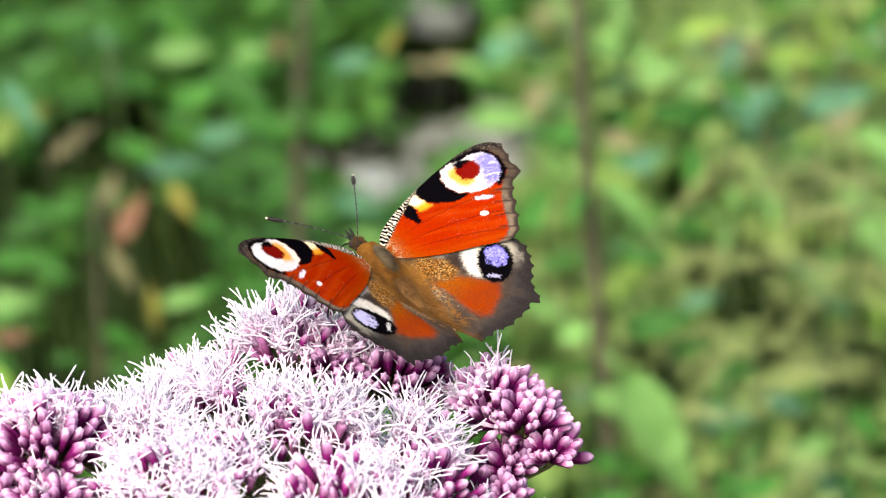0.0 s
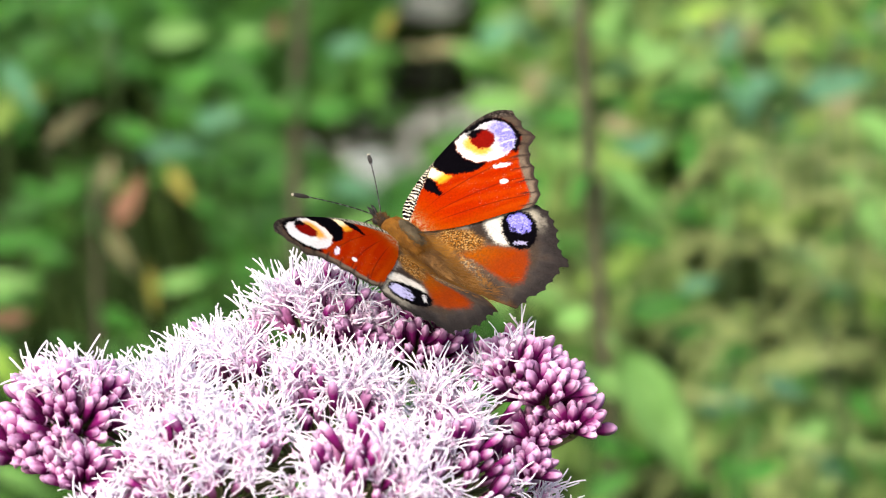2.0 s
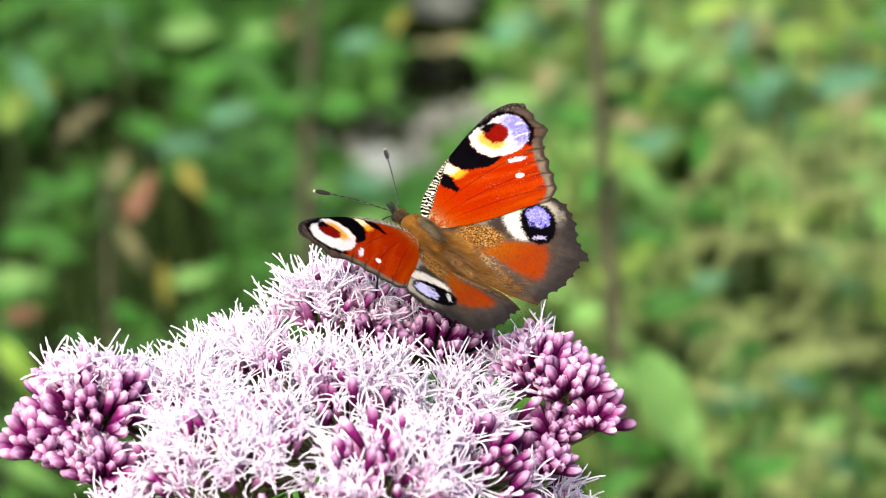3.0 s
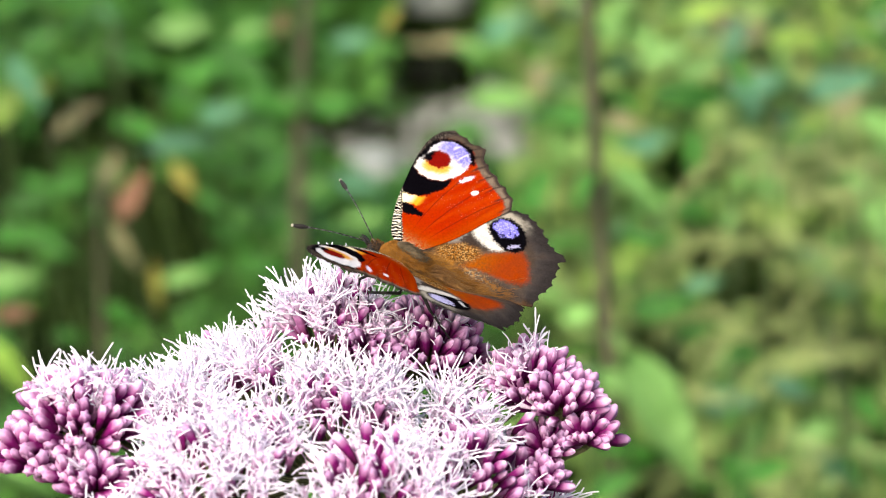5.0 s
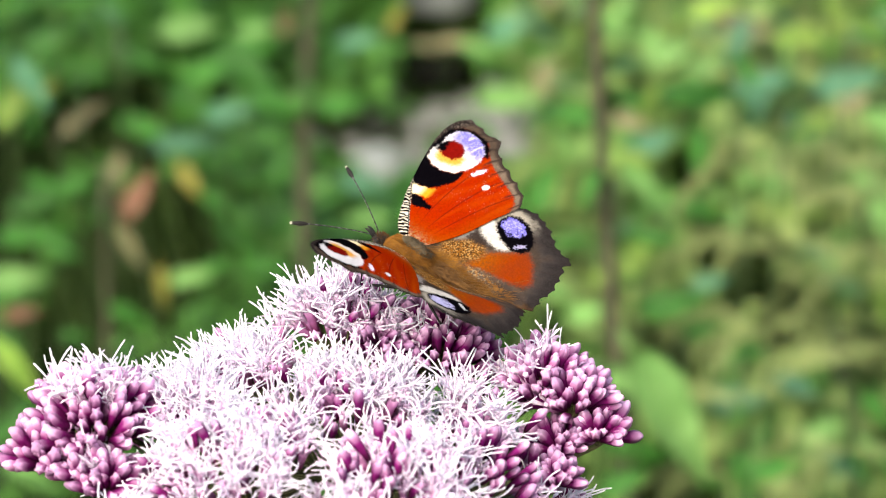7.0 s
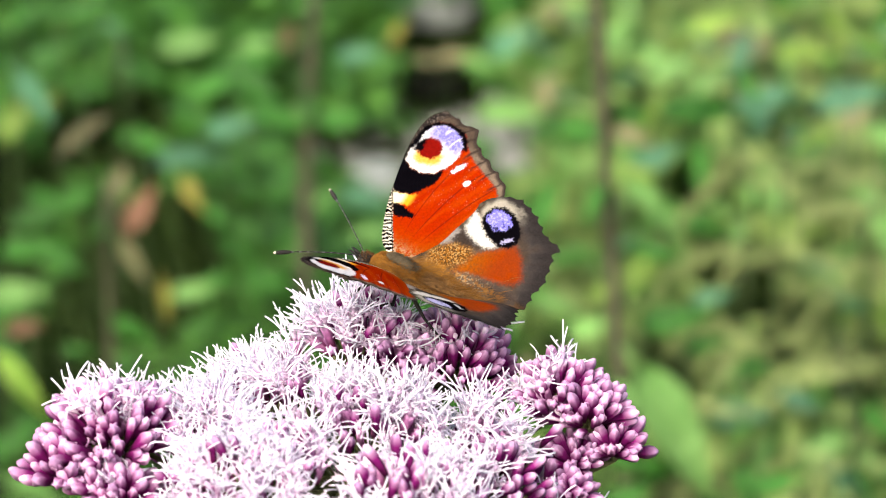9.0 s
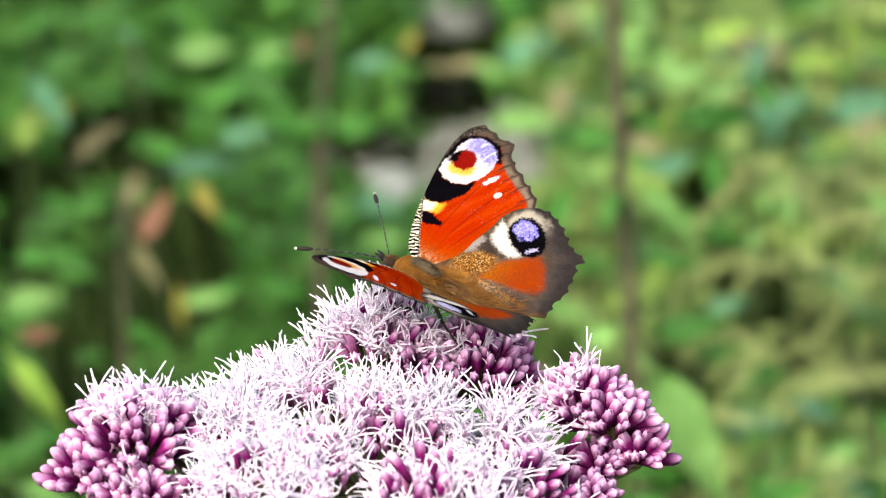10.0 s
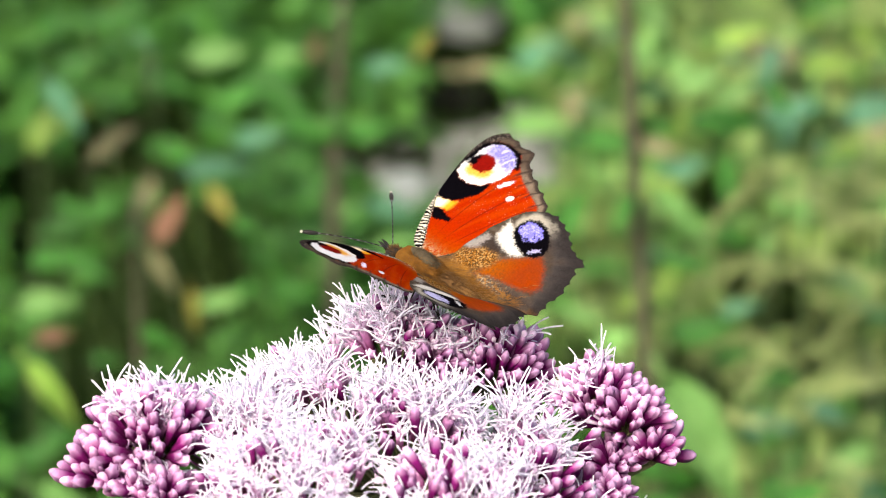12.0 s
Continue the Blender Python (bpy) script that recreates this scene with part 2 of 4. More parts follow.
def inside(u, v, poly, soft=0.12):
    """1 within the polygon, 0 outside, with a soft rim."""
    p = np.array(poly, float)
    best = np.full(u.shape, 1e9)
    odd = np.zeros(u.shape, bool)
    for (x0, y0), (x1, y1) in zip(p, np.roll(p, -1, axis=0)):
        dx, dy = x1 - x0, y1 - y0
        t = np.clip(((u - x0) * dx + (v - y0) * dy) / (dx * dx + dy * dy), 0, 1)
        best = np.minimum(best, np.hypot(u - x0 - t * dx, v - y0 - t * dy))
        cross = ((y0 > v) != (y1 > v)) & (u < dx * (v - y0) / (dy if dy else 1e-9) + x0)
        odd ^= cross
    return smooth01(np.where(odd, best, -best), -soft, soft)


def oval(u, v, cx, cy, a, b, turn):
    """Distance from an oval's centre, 1 on its rim."""
    c, s = math.cos(radians(turn)), math.sin(radians(turn))
    x, y = u - cx, v - cy
    return np.hypot((c * x + s * y) / a, (-s * x + c * y) / b)


def speckle(u, v, scale, seed):
    """Cheap smooth noise, 0 to 1."""
    rng = np.random.RandomState(seed)
    grid = rng.rand(128, 128)
    x, y = (u * scale) % 127, (v * scale) % 127
    i, j = x.astype(int), y.astype(int)
    fx, fy = x - i, y - j
    fx, fy = fx * fx * (3 - 2 * fx), fy * fy * (3 - 2 * fy)
    g = lambda a, b: grid[a % 128, b % 128]
    return (g(i, j) * (1 - fx) + g(i + 1, j) * fx) * (1 - fy) + (g(i, j + 1) * (1 - fx) + g(i + 1, j + 1) * fx) * fy


def lay(col, colour, w):
    return col * (1 - w[..., None]) + np.array(colour) * w[..., None]


BLACK, MAROON, CREAMY = (0.0015, 0.0012, 0.002), (0.11, 0.003, 0.002), (0.62, 0.54, 0.34)
RED, ORANGE, YELLOW = (0.205, 0.0105, 0.0004), (0.19, 0.036, 0.001), (0.5, 0.22, 0.012)
WHITE, VIOLET, EDGE = (0.5, 0.485, 0.5), (0.125, 0.115, 0.45), (0.05, 0.036, 0.026)


def forewing_colours(u, v, s, t, gleam):
    n1, n2, n3 = speckle(u, v, 1.3, 1), speckle(u, v, 5.0, 2), speckle(u, v, 3.2, 17)
    streak = speckle(u * 0.2 + v * 0.1, v * 1.3 + u * 0.4, 1.0, 12)
    w1, w2 = u + 0.5 * (n2 - 0.5), v + 0.5 * (n3 - 0.5)          # slightly frayed places, for soft drawing
    col = np.zeros(u.shape + (3,)) + np.array(RED)
    col = lay(col, ORANGE, (0.7 * smooth01(-u, -9, -1) + 0.5 * smooth01(-t, -0.22, 0.0)).clip(0, 0.9) * (0.6 + 0.4 * n1))
    col = lay(col, (0.33, 0.05, 0.002), 0.22 * smooth01(streak, 0.3, 0.9))
    col = lay(col, (0.15, 0.006, 0.0005), 0.5 * smooth01(t, 0.4, 0.75) * smooth01(u, 9, 15))
    col = lay(col, (0.2, 0.1, 0.035), smooth01(-u, -5.5, -1.5) * smooth01(n2, 0.3, 0.7))
    col = lay(col, (0.3, 0.24, 0.17), 0.8 * smooth01(-u, -4.0, -1.0) * smooth01(n3, 0.45, 0.65))
    for k in (0.17, 0.33, 0.5, 0.66):
        w = np.exp(-((t - k - 0.03 * np.sin(s * 5)) / 0.0055) ** 2)
        col = lay(col, (0.07, 0.006, 0.003), 0.75 * w * smooth01(s, 0.18, 0.4))
    loose = smooth01(speckle(u, v, 7.3, 31), 0.9, 0.96) * smooth01(u, 9, 14) * smooth01(t, 0.08, 0.2)
    col = lay(col, (0.5, 0.32, 0.25), 0.35 * loose)
    # taupe outer border with dark vein ends
    rim = 1 - inside(w1, w2, [(20.2, -7.8), (21.5, -6.9), (22.5, -5.1), (23.3, -3.0), (23.9, -1.4), (25.0, 0.5), (26.4, 2.2), (28.2, 3.4), (28.9, 6.6), (28.1, 9.2), (26.0, 10.9), (20, 14), (0, 14), (-3, -9), (12, -9)], 0.3)
    col = lay(col, EDGE, rim)
    col = lay(col, (0.15, 0.115, 0.085), rim * smooth01(-u - 0.4 * v, -29.0, -24.0) * (0.35 + 0.65 * n1) * smooth01(s, 0.86, 0.93) * smooth01(-s, -0.985, -0.96) * 0.8)
    vein = np.exp(-((((t * 9.0 + 0.12 * n1) % 1) - 0.5) / 0.075) ** 2)
    col = lay(col, (0.02, 0.014, 0.012), 0.85 * vein * smooth01(s, 0.84, 0.92))
    col = lay(col, (0.022, 0.017, 0.016), smooth01(s, 0.97, 0.988) * (0.55 + 0.45 * n2))
    col = lay(col, (0.014, 0.011, 0.01), smooth01(t, 0.93, 0.965) * smooth01(u, 12, 14))
    col = lay(col, (0.12, 0.1, 0.085), smooth01(t, 0.9, 0.96) * smooth01(u, 20, 23) * smooth01(n2, 0.55, 0.8) * 0.55)
    # eye spot near the tip
    arc = inside(w1, w2, [(20.5, 10.9), (23.1, 11.0), (25.9, 10.9), (28.1, 9.4), (29.0, 6.8), (28.7, 4.1), (27.3, 2.6), (25.3, 1.6), (25.2, 6.0)], 0.22)
    col = lay(col, BLACK, arc)
    disc = inside(w1, w2, [(22.6, 10.1), (20.3, 10.6), (18.4, 10.2), (17.6, 8.6), (17.5, 6.4), (18.4, 4.4), (20.2, 3.2), (22.0, 2.5), (24.1, 2.35), (25.9, 2.8), (27.5, 4.1), (28.15, 6.2), (28.0, 7.9), (26.8, 9.4), (25.0, 10.1)], 0.16)
    spot = np.zeros(u.shape + (3,)) + np.array(WHITE)
    spot = lay(spot, CREAMY, smooth01(-u, -21.5, -18.5) * 0.5 * n1)
    sheen = inside(u, v, [(25.0, 9.6), (27.9, 8.9), (28.6, 6.5), (28.0, 3.9), (26.2, 2.2), (23.6, 2.9), (23.8, 4.7), (24.7, 6.5)], 0.9)
    spot = lay(spot, gleam, sheen * (0.7 + 0.3 * smooth01(n2, 0.2, 0.5)))
    spot = lay(spot, WHITE, sheen * smooth01(speckle(u * 0.35 - v * 0.2, v * 1.6 + u * 0.5, 1.6, 21), 0.66, 0.84) * 0.5)
    spot = lay(spot, YELLOW, inside(w1, w2, [(19.8, 9.6), (18.9, 8.4), (19.3, 6.0), (20.6, 4.4), (22.6, 4.5), (22.8, 7.0), (21.2, 9.4)], 0.7) * 0.95)
    spot = lay(spot, MAROON, inside(w1, w2, [(20.5, 8.3), (20.7, 6.4), (22.1, 5.4), (23.8, 5.5), (25.0, 6.9), (24.8, 8.6), (23.4, 9.6), (21.5, 9.9)], 0.3))
    spot = lay(spot, BLACK, inside(w1, w2, [(20.8, 10.2), (21.2, 9.0), (21.9, 8.5), (22.9, 8.9), (24.3, 8.7), (23.8, 9.6), (22.4, 10.3)], 0.3))
    col = col * (1 - disc[..., None]) + spot * disc[..., None]
    # black costal blotches and the cream wedge between them
    wedge = inside(w1, w2, [(11.1, 9.3), (12.5, 9.4), (12.1, 7.4), (12.7, 5.9), (13.4, 4.6), (11.4, 4.3), (10.6, 5.1), (10.5, 6.5), (9.7, 7.2), (10.2, 8.6)], 0.3)
    col = lay(col, YELLOW, wedge * smooth01(v, 4.2, 5.4))
    col = lay(col, CREAMY, wedge * smooth01(v, 5.6, 7.0))
    col = lay(col, BLACK, inside(w1, w2, [(12.0, 8.4), (12.4, 10.4), (16.6, 11.6), (18.6, 11.9), (18.3, 10.2), (17.5, 8.5), (17.45, 6.2), (18.4, 4.2), (20.2, 3.05), (16.7, 3.1), (14.3, 4.5), (12.6, 6.2)], 0.2))
    col = lay(col, BLACK, inside(w1, w2, [(8.7, 7.1), (10.0, 7.5), (10.3, 6.1), (9.9, 4.8), (9.7, 3.1), (8.9, 2.9), (8.4, 4.2), (7.7, 5.9)], 0.2))
    # finely barred front edge, broad at the root and narrow farther out
    inner = np.interp(u, [0.0, 1.3, 3.6, 6.1, 8.5, 11.0, 13.5], [0.9, 2.2, 3.6, 5.3, 6.7, 8.2, 9.6])
    strip = smooth01(v - inner + 0.25 * (n2 - 0.5), -0.12, 0.12) * smooth01(-u, -13.6, -12.4)
    along = (u * 0.88 + v * 0.47) / 0.68 + 0.7 * (n1 - 0.5) + 0.5 * (speckle(u, v, 2.2, 23) - 0.5)
    bar = smooth01(np.sin(math.tau * along), 0.1, 0.5) * smooth01(v - inner, 0.2, 0.4)
    dotted = np.exp(-((v - inner - 0.02) / 0.16) ** 2) * smooth01(np.sin(math.tau * along * 1.15 + 1.0), -0.2, 0.5)
    col = lay(col, BLACK, strip)
    col = lay(col, (0.56, 0.52, 0.42), strip * np.maximum(bar, 0.7 * dotted) * (0.7 + 0.3 * n2))
    # white dots
    col = lay(col, (0.6, 0.55, 0.68), smooth01(-oval(u, v, 21.6, 1.15, 1.55, 0.5, -24) - 0.7 * (n2 - 0.5), -1.15, -0.75) * (0.6 + 0.4 * n1))
    col = lay(col, WHITE, smooth01(-oval(u, v, 19.8, -1.65, 0.78, 0.52, -25) - 0.3 * (n2 - 0.5), -1.12, -0.85))
    return col


def hindwing_colours(u, v, s, t, gleam):
    n1, n2, n3 = speckle(u, v, 1.1, 3), speckle(u, v, 4.5, 4), speckle(u, v, 3.4, 8)
    w1, w2 = u + 0.6 * (n2 - 0.5), v + 0.6 * (n3 - 0.5)
    col = np.zeros(u.shape + (3,)) + np.array((0.037, 0.026, 0.018))
    col = lay(col, (0.075, 0.058, 0.044), smooth01(n1, 0.3, 0.8) * 0.55)
    col = lay(col, (0.027, 0.024, 0.024), smooth01(s + 0.08 * (n1 - 0.5), 0.78, 0.92) * 0.9)
    vein = np.exp(-((((t * 7.0) % 1) - 0.5) / 0.04) ** 2)
    col = lay(col, (0.03, 0.022, 0.02), 0.7 * vein * smooth01(s, 0.7, 0.85))
    # orange field, golden and dusted towards the root
    field = inside(w1, w2, [(7.3, -7.1), (8.8, -8.6), (10.9, -11.1), (12.5, -13.1), (10.7, -15.1), (8.6, -16.3), (7.1, -16.9), (5.7, -16.1), (5.0, -14.4), (4.5, -12.3), (4.4, -10.1), (4.0, -7.8), (3.2, -5.6)], 0.8)
    col = lay(col, (0.165, 0.02, 0.0006), field * (0.8 + 0.2 * n1))
    col = lay(col, (0.185, 0.046, 0.002), field * smooth01(v, -12.5, -6.5) * 0.9)
    col = lay(col, (0.07, 0.03, 0.012), field * smooth01(n2, 0.55, 0.85) * smooth01(v, -13.0, -8.0) * 0.5)
    # brown hairs of the inner half, with the pale grey fold beside them
    inner = smooth01(-u + 0.6 * (n1 - 0.5), -3.4, -2.2) * smooth01(-v, 3.0, 6.0)
    col = lay(col, (0.1, 0.045, 0.01), inner * (0.75 + 0.25 * n2))
    fold = inside(w1, w2, [(3.3, -5.6), (4.0, -8.2), (4.0, -10.9), (4.3, -14.0), (4.0, -17.8), (2.0, -18.0), (1.1, -15.4), (1.3, -12.9), (1.9, -9.5), (2.2, -6.8)], 0.5)
    col = lay(col, (0.07, 0.052, 0.04), fold * 0.9)
    # shade deep in the lower fold, painted into the wing colour
    col = lay(col, (0.026, 0.02, 0.018), fold * smooth01(-v + 0.8 * (u - 2.5), 9.5, 14.0) * 0.75)
    col = lay(col, (0.19, 0.145, 0.09), fold * smooth01(speckle(u, v, 4.2, 14), 0.56, 0.74) * smooth01(v, -14.0, -9.0))
    col = lay(col, (0.02, 0.014, 0.01), np.exp(-((u - 3.6 - 0.06 * (v + 8)) / 0.28) ** 2) * smooth01(-v, 5.5, 8.0) * 0.6 * n2)
    # stippled golden root
    stip = inside(w1, w2, [(5.4, 0.6), (7.0, -1.4), (8.2, -3.3), (9.0, -6.0), (7.6, -7.0), (5.6, -6.6), (4.0, -5.2), (2.8, -3.2), (2.8, -0.6)], 1.0)
    col = lay(col, (0.15, 0.06, 0.009), stip)
    col = lay(col, (0.025, 0.015, 0.008), stip * smooth01(speckle(u, v, 4.6, 9), 0.45, 0.62) * 0.8)
    col = lay(col, (0.3, 0.185, 0.07), stip * smooth01(speckle(u, v, 4.9, 19), 0.6, 0.78) * 0.75)
    root = smooth01(-np.hypot(u * 0.8, (v + 1.8) * 0.6), -3.6, -1.6)
    col = lay(col, (0.19, 0.085, 0.014), root * 0.9)
    gold = np.exp(-((u - 2.9 - 0.05 * (v + 6)) / 0.7) ** 2) * smooth01(-v, 2.0, 4.0) * smooth01(v, -17, -13)
    col = lay(col, (0.24, 0.1, 0.012), gold * smooth01(speckle(u, v, 3.0, 29), 0.4, 0.62) * 0.6)
    # eye spot: dark patch before it, pale inner moon, pale outer ring
    pale = inside(w1, w2, [(15.8, -3.6), (12.2, -3.4), (10.5, -4.5), (9.7, -6.1), (9.6, -8.0), (10.2, -9.4), (11.6, -10.8), (13.3, -9.6), (14.0, -6.0)], 0.5)
    col = lay(col, (0.2, 0.18, 0.17), inside(w1, w2, [(7.0, 0.6), (11.5, -2.0), (11.0, -3.4), (8.4, -2.6), (7.0, -1.0)], 0.6) * 0.8)
    col = lay(col, (0.45, 0.425, 0.385), pale * (0.8 + 0.2 * n1))
    ring = oval(u, v, 15.5, -9.2, 4.9, 4.2, 35)
    col = lay(col, (0.3, 0.275, 0.225), smooth01(-ring - 0.15 * (n1 - 0.5), -1.12, -0.88) * smooth01((u - 15.0) * 0.7 + (v + 9.0) * 0.45, -0.8, 2.2) * 0.75)
    col = lay(col, (0.022, 0.016, 0.014), inside(w1, w2, [(8.7, -2.3), (11.3, -3.3), (10.9, -4.7), (10.0, -6.6), (9.6, -8.0), (8.7, -6.0), (8.4, -4.0)], 0.55) * 0.9)
    col = lay(col, BLACK, inside(w1, w2, [(14.6, -5.3), (16.7, -5.5), (17.9, -6.4), (18.6, -8.0), (18.3, -9.7), (17.1, -11.4), (15.4, -12.8), (13.2, -13.1), (11.5, -12.1), (11.0, -10.4), (11.7, -8.1), (13.1, -6.2)], 0.3))
    iris = inside(w1, w2, [(14.8, -6.2), (16.2, -6.0), (17.4, -6.7), (17.8, -8.1), (17.2, -9.7), (16.1, -10.7), (14.9, -10.4), (14.1, -9.6), (13.6, -8.3)], 0.22)
    cell = smooth01(speckle(u * 0.8 + v * 0.6, v * 0.8 - u * 0.6, 2.4, 41), 0.55, 0.75) * smooth01(-((u - 15.7) * 0.7 + (v + 8.3) * 0.7), -0.4, 1.2)
    iris = iris * (1 - 0.85 * cell)
    col = lay(col, tuple(0.5 * p + 0.5 * q for p, q in zip(VIOLET, gleam)), iris)
    col = lay(col, (0.36, 0.35, 0.62), iris * smooth01(n2, 0.5, 0.8) * 0.5)
    col = lay(col, tuple(0.5 * p + 0.5 * q for p, q in zip(WHITE, gleam)), inside(w1, w2, [(11.9, -10.3), (12.1, -11.2), (13.1, -12.1), (13.8, -11.9), (12.8, -10.9)], 0.16) * (0.6 + 0.4 * n2))
    col = lay(col, (0.013, 0.011, 0.011), smooth01(s + 0.05 * (n1 - 0.5), 0.86, 0.97) * (0.55 + 0.45 * n2))
    return col


def wing(name, front, rear, rim, colours, mirror, parent, label, scallops, depth, curl=0.0):
    """A thin, slightly cambered wing: front and rear edges start at the root, the rim joins their ends."""
    ns, nt = 220, 180
    co, do = curve_through(front, ns), curve_through(rear, ns)
    rm = curve_through(rim, nt)          # from rear end to front end
    s, t = np.meshgrid(np.linspace(0, 1, ns + 1), np.linspace(0, 1, nt + 1), indexing="ij")
    base = do[:, None, :] * (1 - t[..., None]) + co[:, None, :] * t[..., None]
    chord = do[-1] * (1 - t[..., None]) + co[-1] * t[..., None]
    p = base + s[..., None] ** 2 * (rm[None] - chord)
    # scalloped rim
    notch = depth * ((1 - np.abs(np.sin(math.pi * t * scallops))) ** 1.3 - 0.3)
    ragged = 0.12 * (speckle(t * 40, t * 0 + 3, 1.0, 5) - 0.5)
    out = p - p[:1]
    out /= np.maximum(np.linalg.norm(out, axis=-1, keepdims=True), 1e-6)
    p = p + out * ((notch + ragged) * smooth01(s, 0.75, 1.0) * smooth01(np.minimum(t, 1 - t), 0.0, 0.05))[..., None]
    u, v = p[..., 0], p[..., 1]
    # eye-spot iridescence is painted per wing: white on the left, violet on the right
    col = colours(u, v, s, t, WHITE if mirror else VIOLET)
    lift = 0.9 * np.sin(math.pi * t) * np.sin(math.pi * np.clip(s, 0, 1) * 0.9) * 0.55 - 0.0002 * u * u
    lift += 0.035 * np.sin(math.tau * t * 8) * s
    lift += curl * smooth01(-v, 5.0, 19.0) * smooth01(-u, -16.0, -2.0)      # the inner hind corner bends up along the body
    sx = -1 if mirror else 1
    top = np.stack([sx * u, v, lift], -1).reshape(-1, 3) * MM
    low = top - np.array([0, 0, 0.07 * MM])
    nv = len(top)
    i, j = np.meshgrid(np.arange(ns), np.arange(nt), indexing="ij")
    a = (i * (nt + 1) + j).ravel()
    quads = np.stack([a, a + nt + 1, a + nt + 2, a + 1], 1)
    if mirror:
        quads = quads[:, ::-1]
    border = [k for k in range(nt + 1)] + [r * (nt + 1) + nt for r in range(1, ns + 1)] + [ns * (nt + 1) + k for k in range(nt - 1, -1, -1)] + [r * (nt + 1) for r in range(ns - 1, 0, -1)]
    ring = np.array(border)
    nxt = np.roll(ring, -1)
    side = np.stack([ring, nxt, nxt + nv, ring + nv], 1)
    if not mirror:
        side = side[:, ::-1]
    under = quads[:, ::-1] + nv
    me = bpy.data.meshes.new(name)
    me.from_pydata(np.vstack([top, low]).tolist(), [], np.vstack([quads, under, side]).tolist())
    me.materials.append(WING)
    me.materials.append(WING_UNDER)
    me.polygons.foreach_set("material_index", np.r_[np.zeros(len(quads), int), np.ones(len(under) + len(side), int)])
    me.polygons.foreach_set("use_smooth", np.ones(len(me.polygons), bool))
    layer = me.attributes.new("pigment", "FLOAT_COLOR", "POINT")
    rgb = np.vstack([col.reshape(-1, 3)] * 2)
    layer.data.foreach_set("color", np.c_[rgb, np.ones(len(rgb))].astype(np.float32).ravel())
    me.update()
    return part(name, me, None, parent, label)


def blob(bm, rows, sides=14, mat=0):
    """A body of round sections: rows of (y, z, half width, half height), in millimetres."""
    rings = [[bm.verts.new((w * math.cos(k * math.tau / sides) * MM, y * MM, (z + h * math.sin(k * math.tau / sides)) * MM)) for k in range(sides)] for y, z, w, h in rows]
    for r0, r1 in zip(rings, rings[1:]):
        for k in range(sides):
            bm.faces.new((r0[k], r1[k], r1[(k + 1) % sides], r0[(k + 1) % sides])).material_index = mat
    bm.faces.new(rings[0])
    bm.faces.new(rings[-1][::-1])
    return bm


def fur(rows, count, length, seed, lean=-0.75, thick=0.05):
    """Hairs over a body of round sections, combed towards the tail."""
    rng = random.Random(seed)
    bm = bmesh.new()
    for _ in range(count):
        f = rng.random() * (len(rows) - 1.001)
        i = int(f)
        y, z, w, h = [rows[i][k] + (rows[i + 1][k] - rows[i][k]) * (f - i) for k in range(4)]
        a = rng.uniform(-0.5, math.pi + 0.5)
        n = Vector((math.cos(a), 0, math.sin(a)))
        p = Vector((w * math.cos(a), y, z + h * math.sin(a))) * 0.97
        d = (n + Vector((rng.uniform(-0.4, 0.4), lean + rng.uniform(-0.4, 0.4), rng.uniform(-0.2, 0.2)))).normalized()
        L = length * rng.uniform(0.5, 1.2)
        q = [p * MM, (p + d * L * 0.55) * MM, (p + (d + Vector((0, lean * 0.5, -0.15))) * L) * MM]
        tube(bm, q, [thick * MM, thick * 0.7 * MM, thick * 0.15 * MM], 3, False)
    return bm


THORAX = [(6.4, 0.2, 0.9, 0.9), (5.6, 0.5, 1.7, 1.6), (3.6, 0.7, 2.3, 2.1), (1.0, 0.6, 2.45, 2.25), (-1.6, 0.3, 2.2, 2.0), (-3.2, 0.0, 1.6, 1.5)]
ABDOMEN = [(-2.4, -0.1, 1.4, 1.4), (-4.0, -0.1, 1.75, 1.7), (-6.5, -0.3, 1.9, 1.8), (-9.5, -0.7, 1.7, 1.6), (-12.0, -1.1, 1.25, 1.2), (-13.8, -1.4, 0.6, 0.6), (-14.3, -1.5, 0.15, 0.15)]


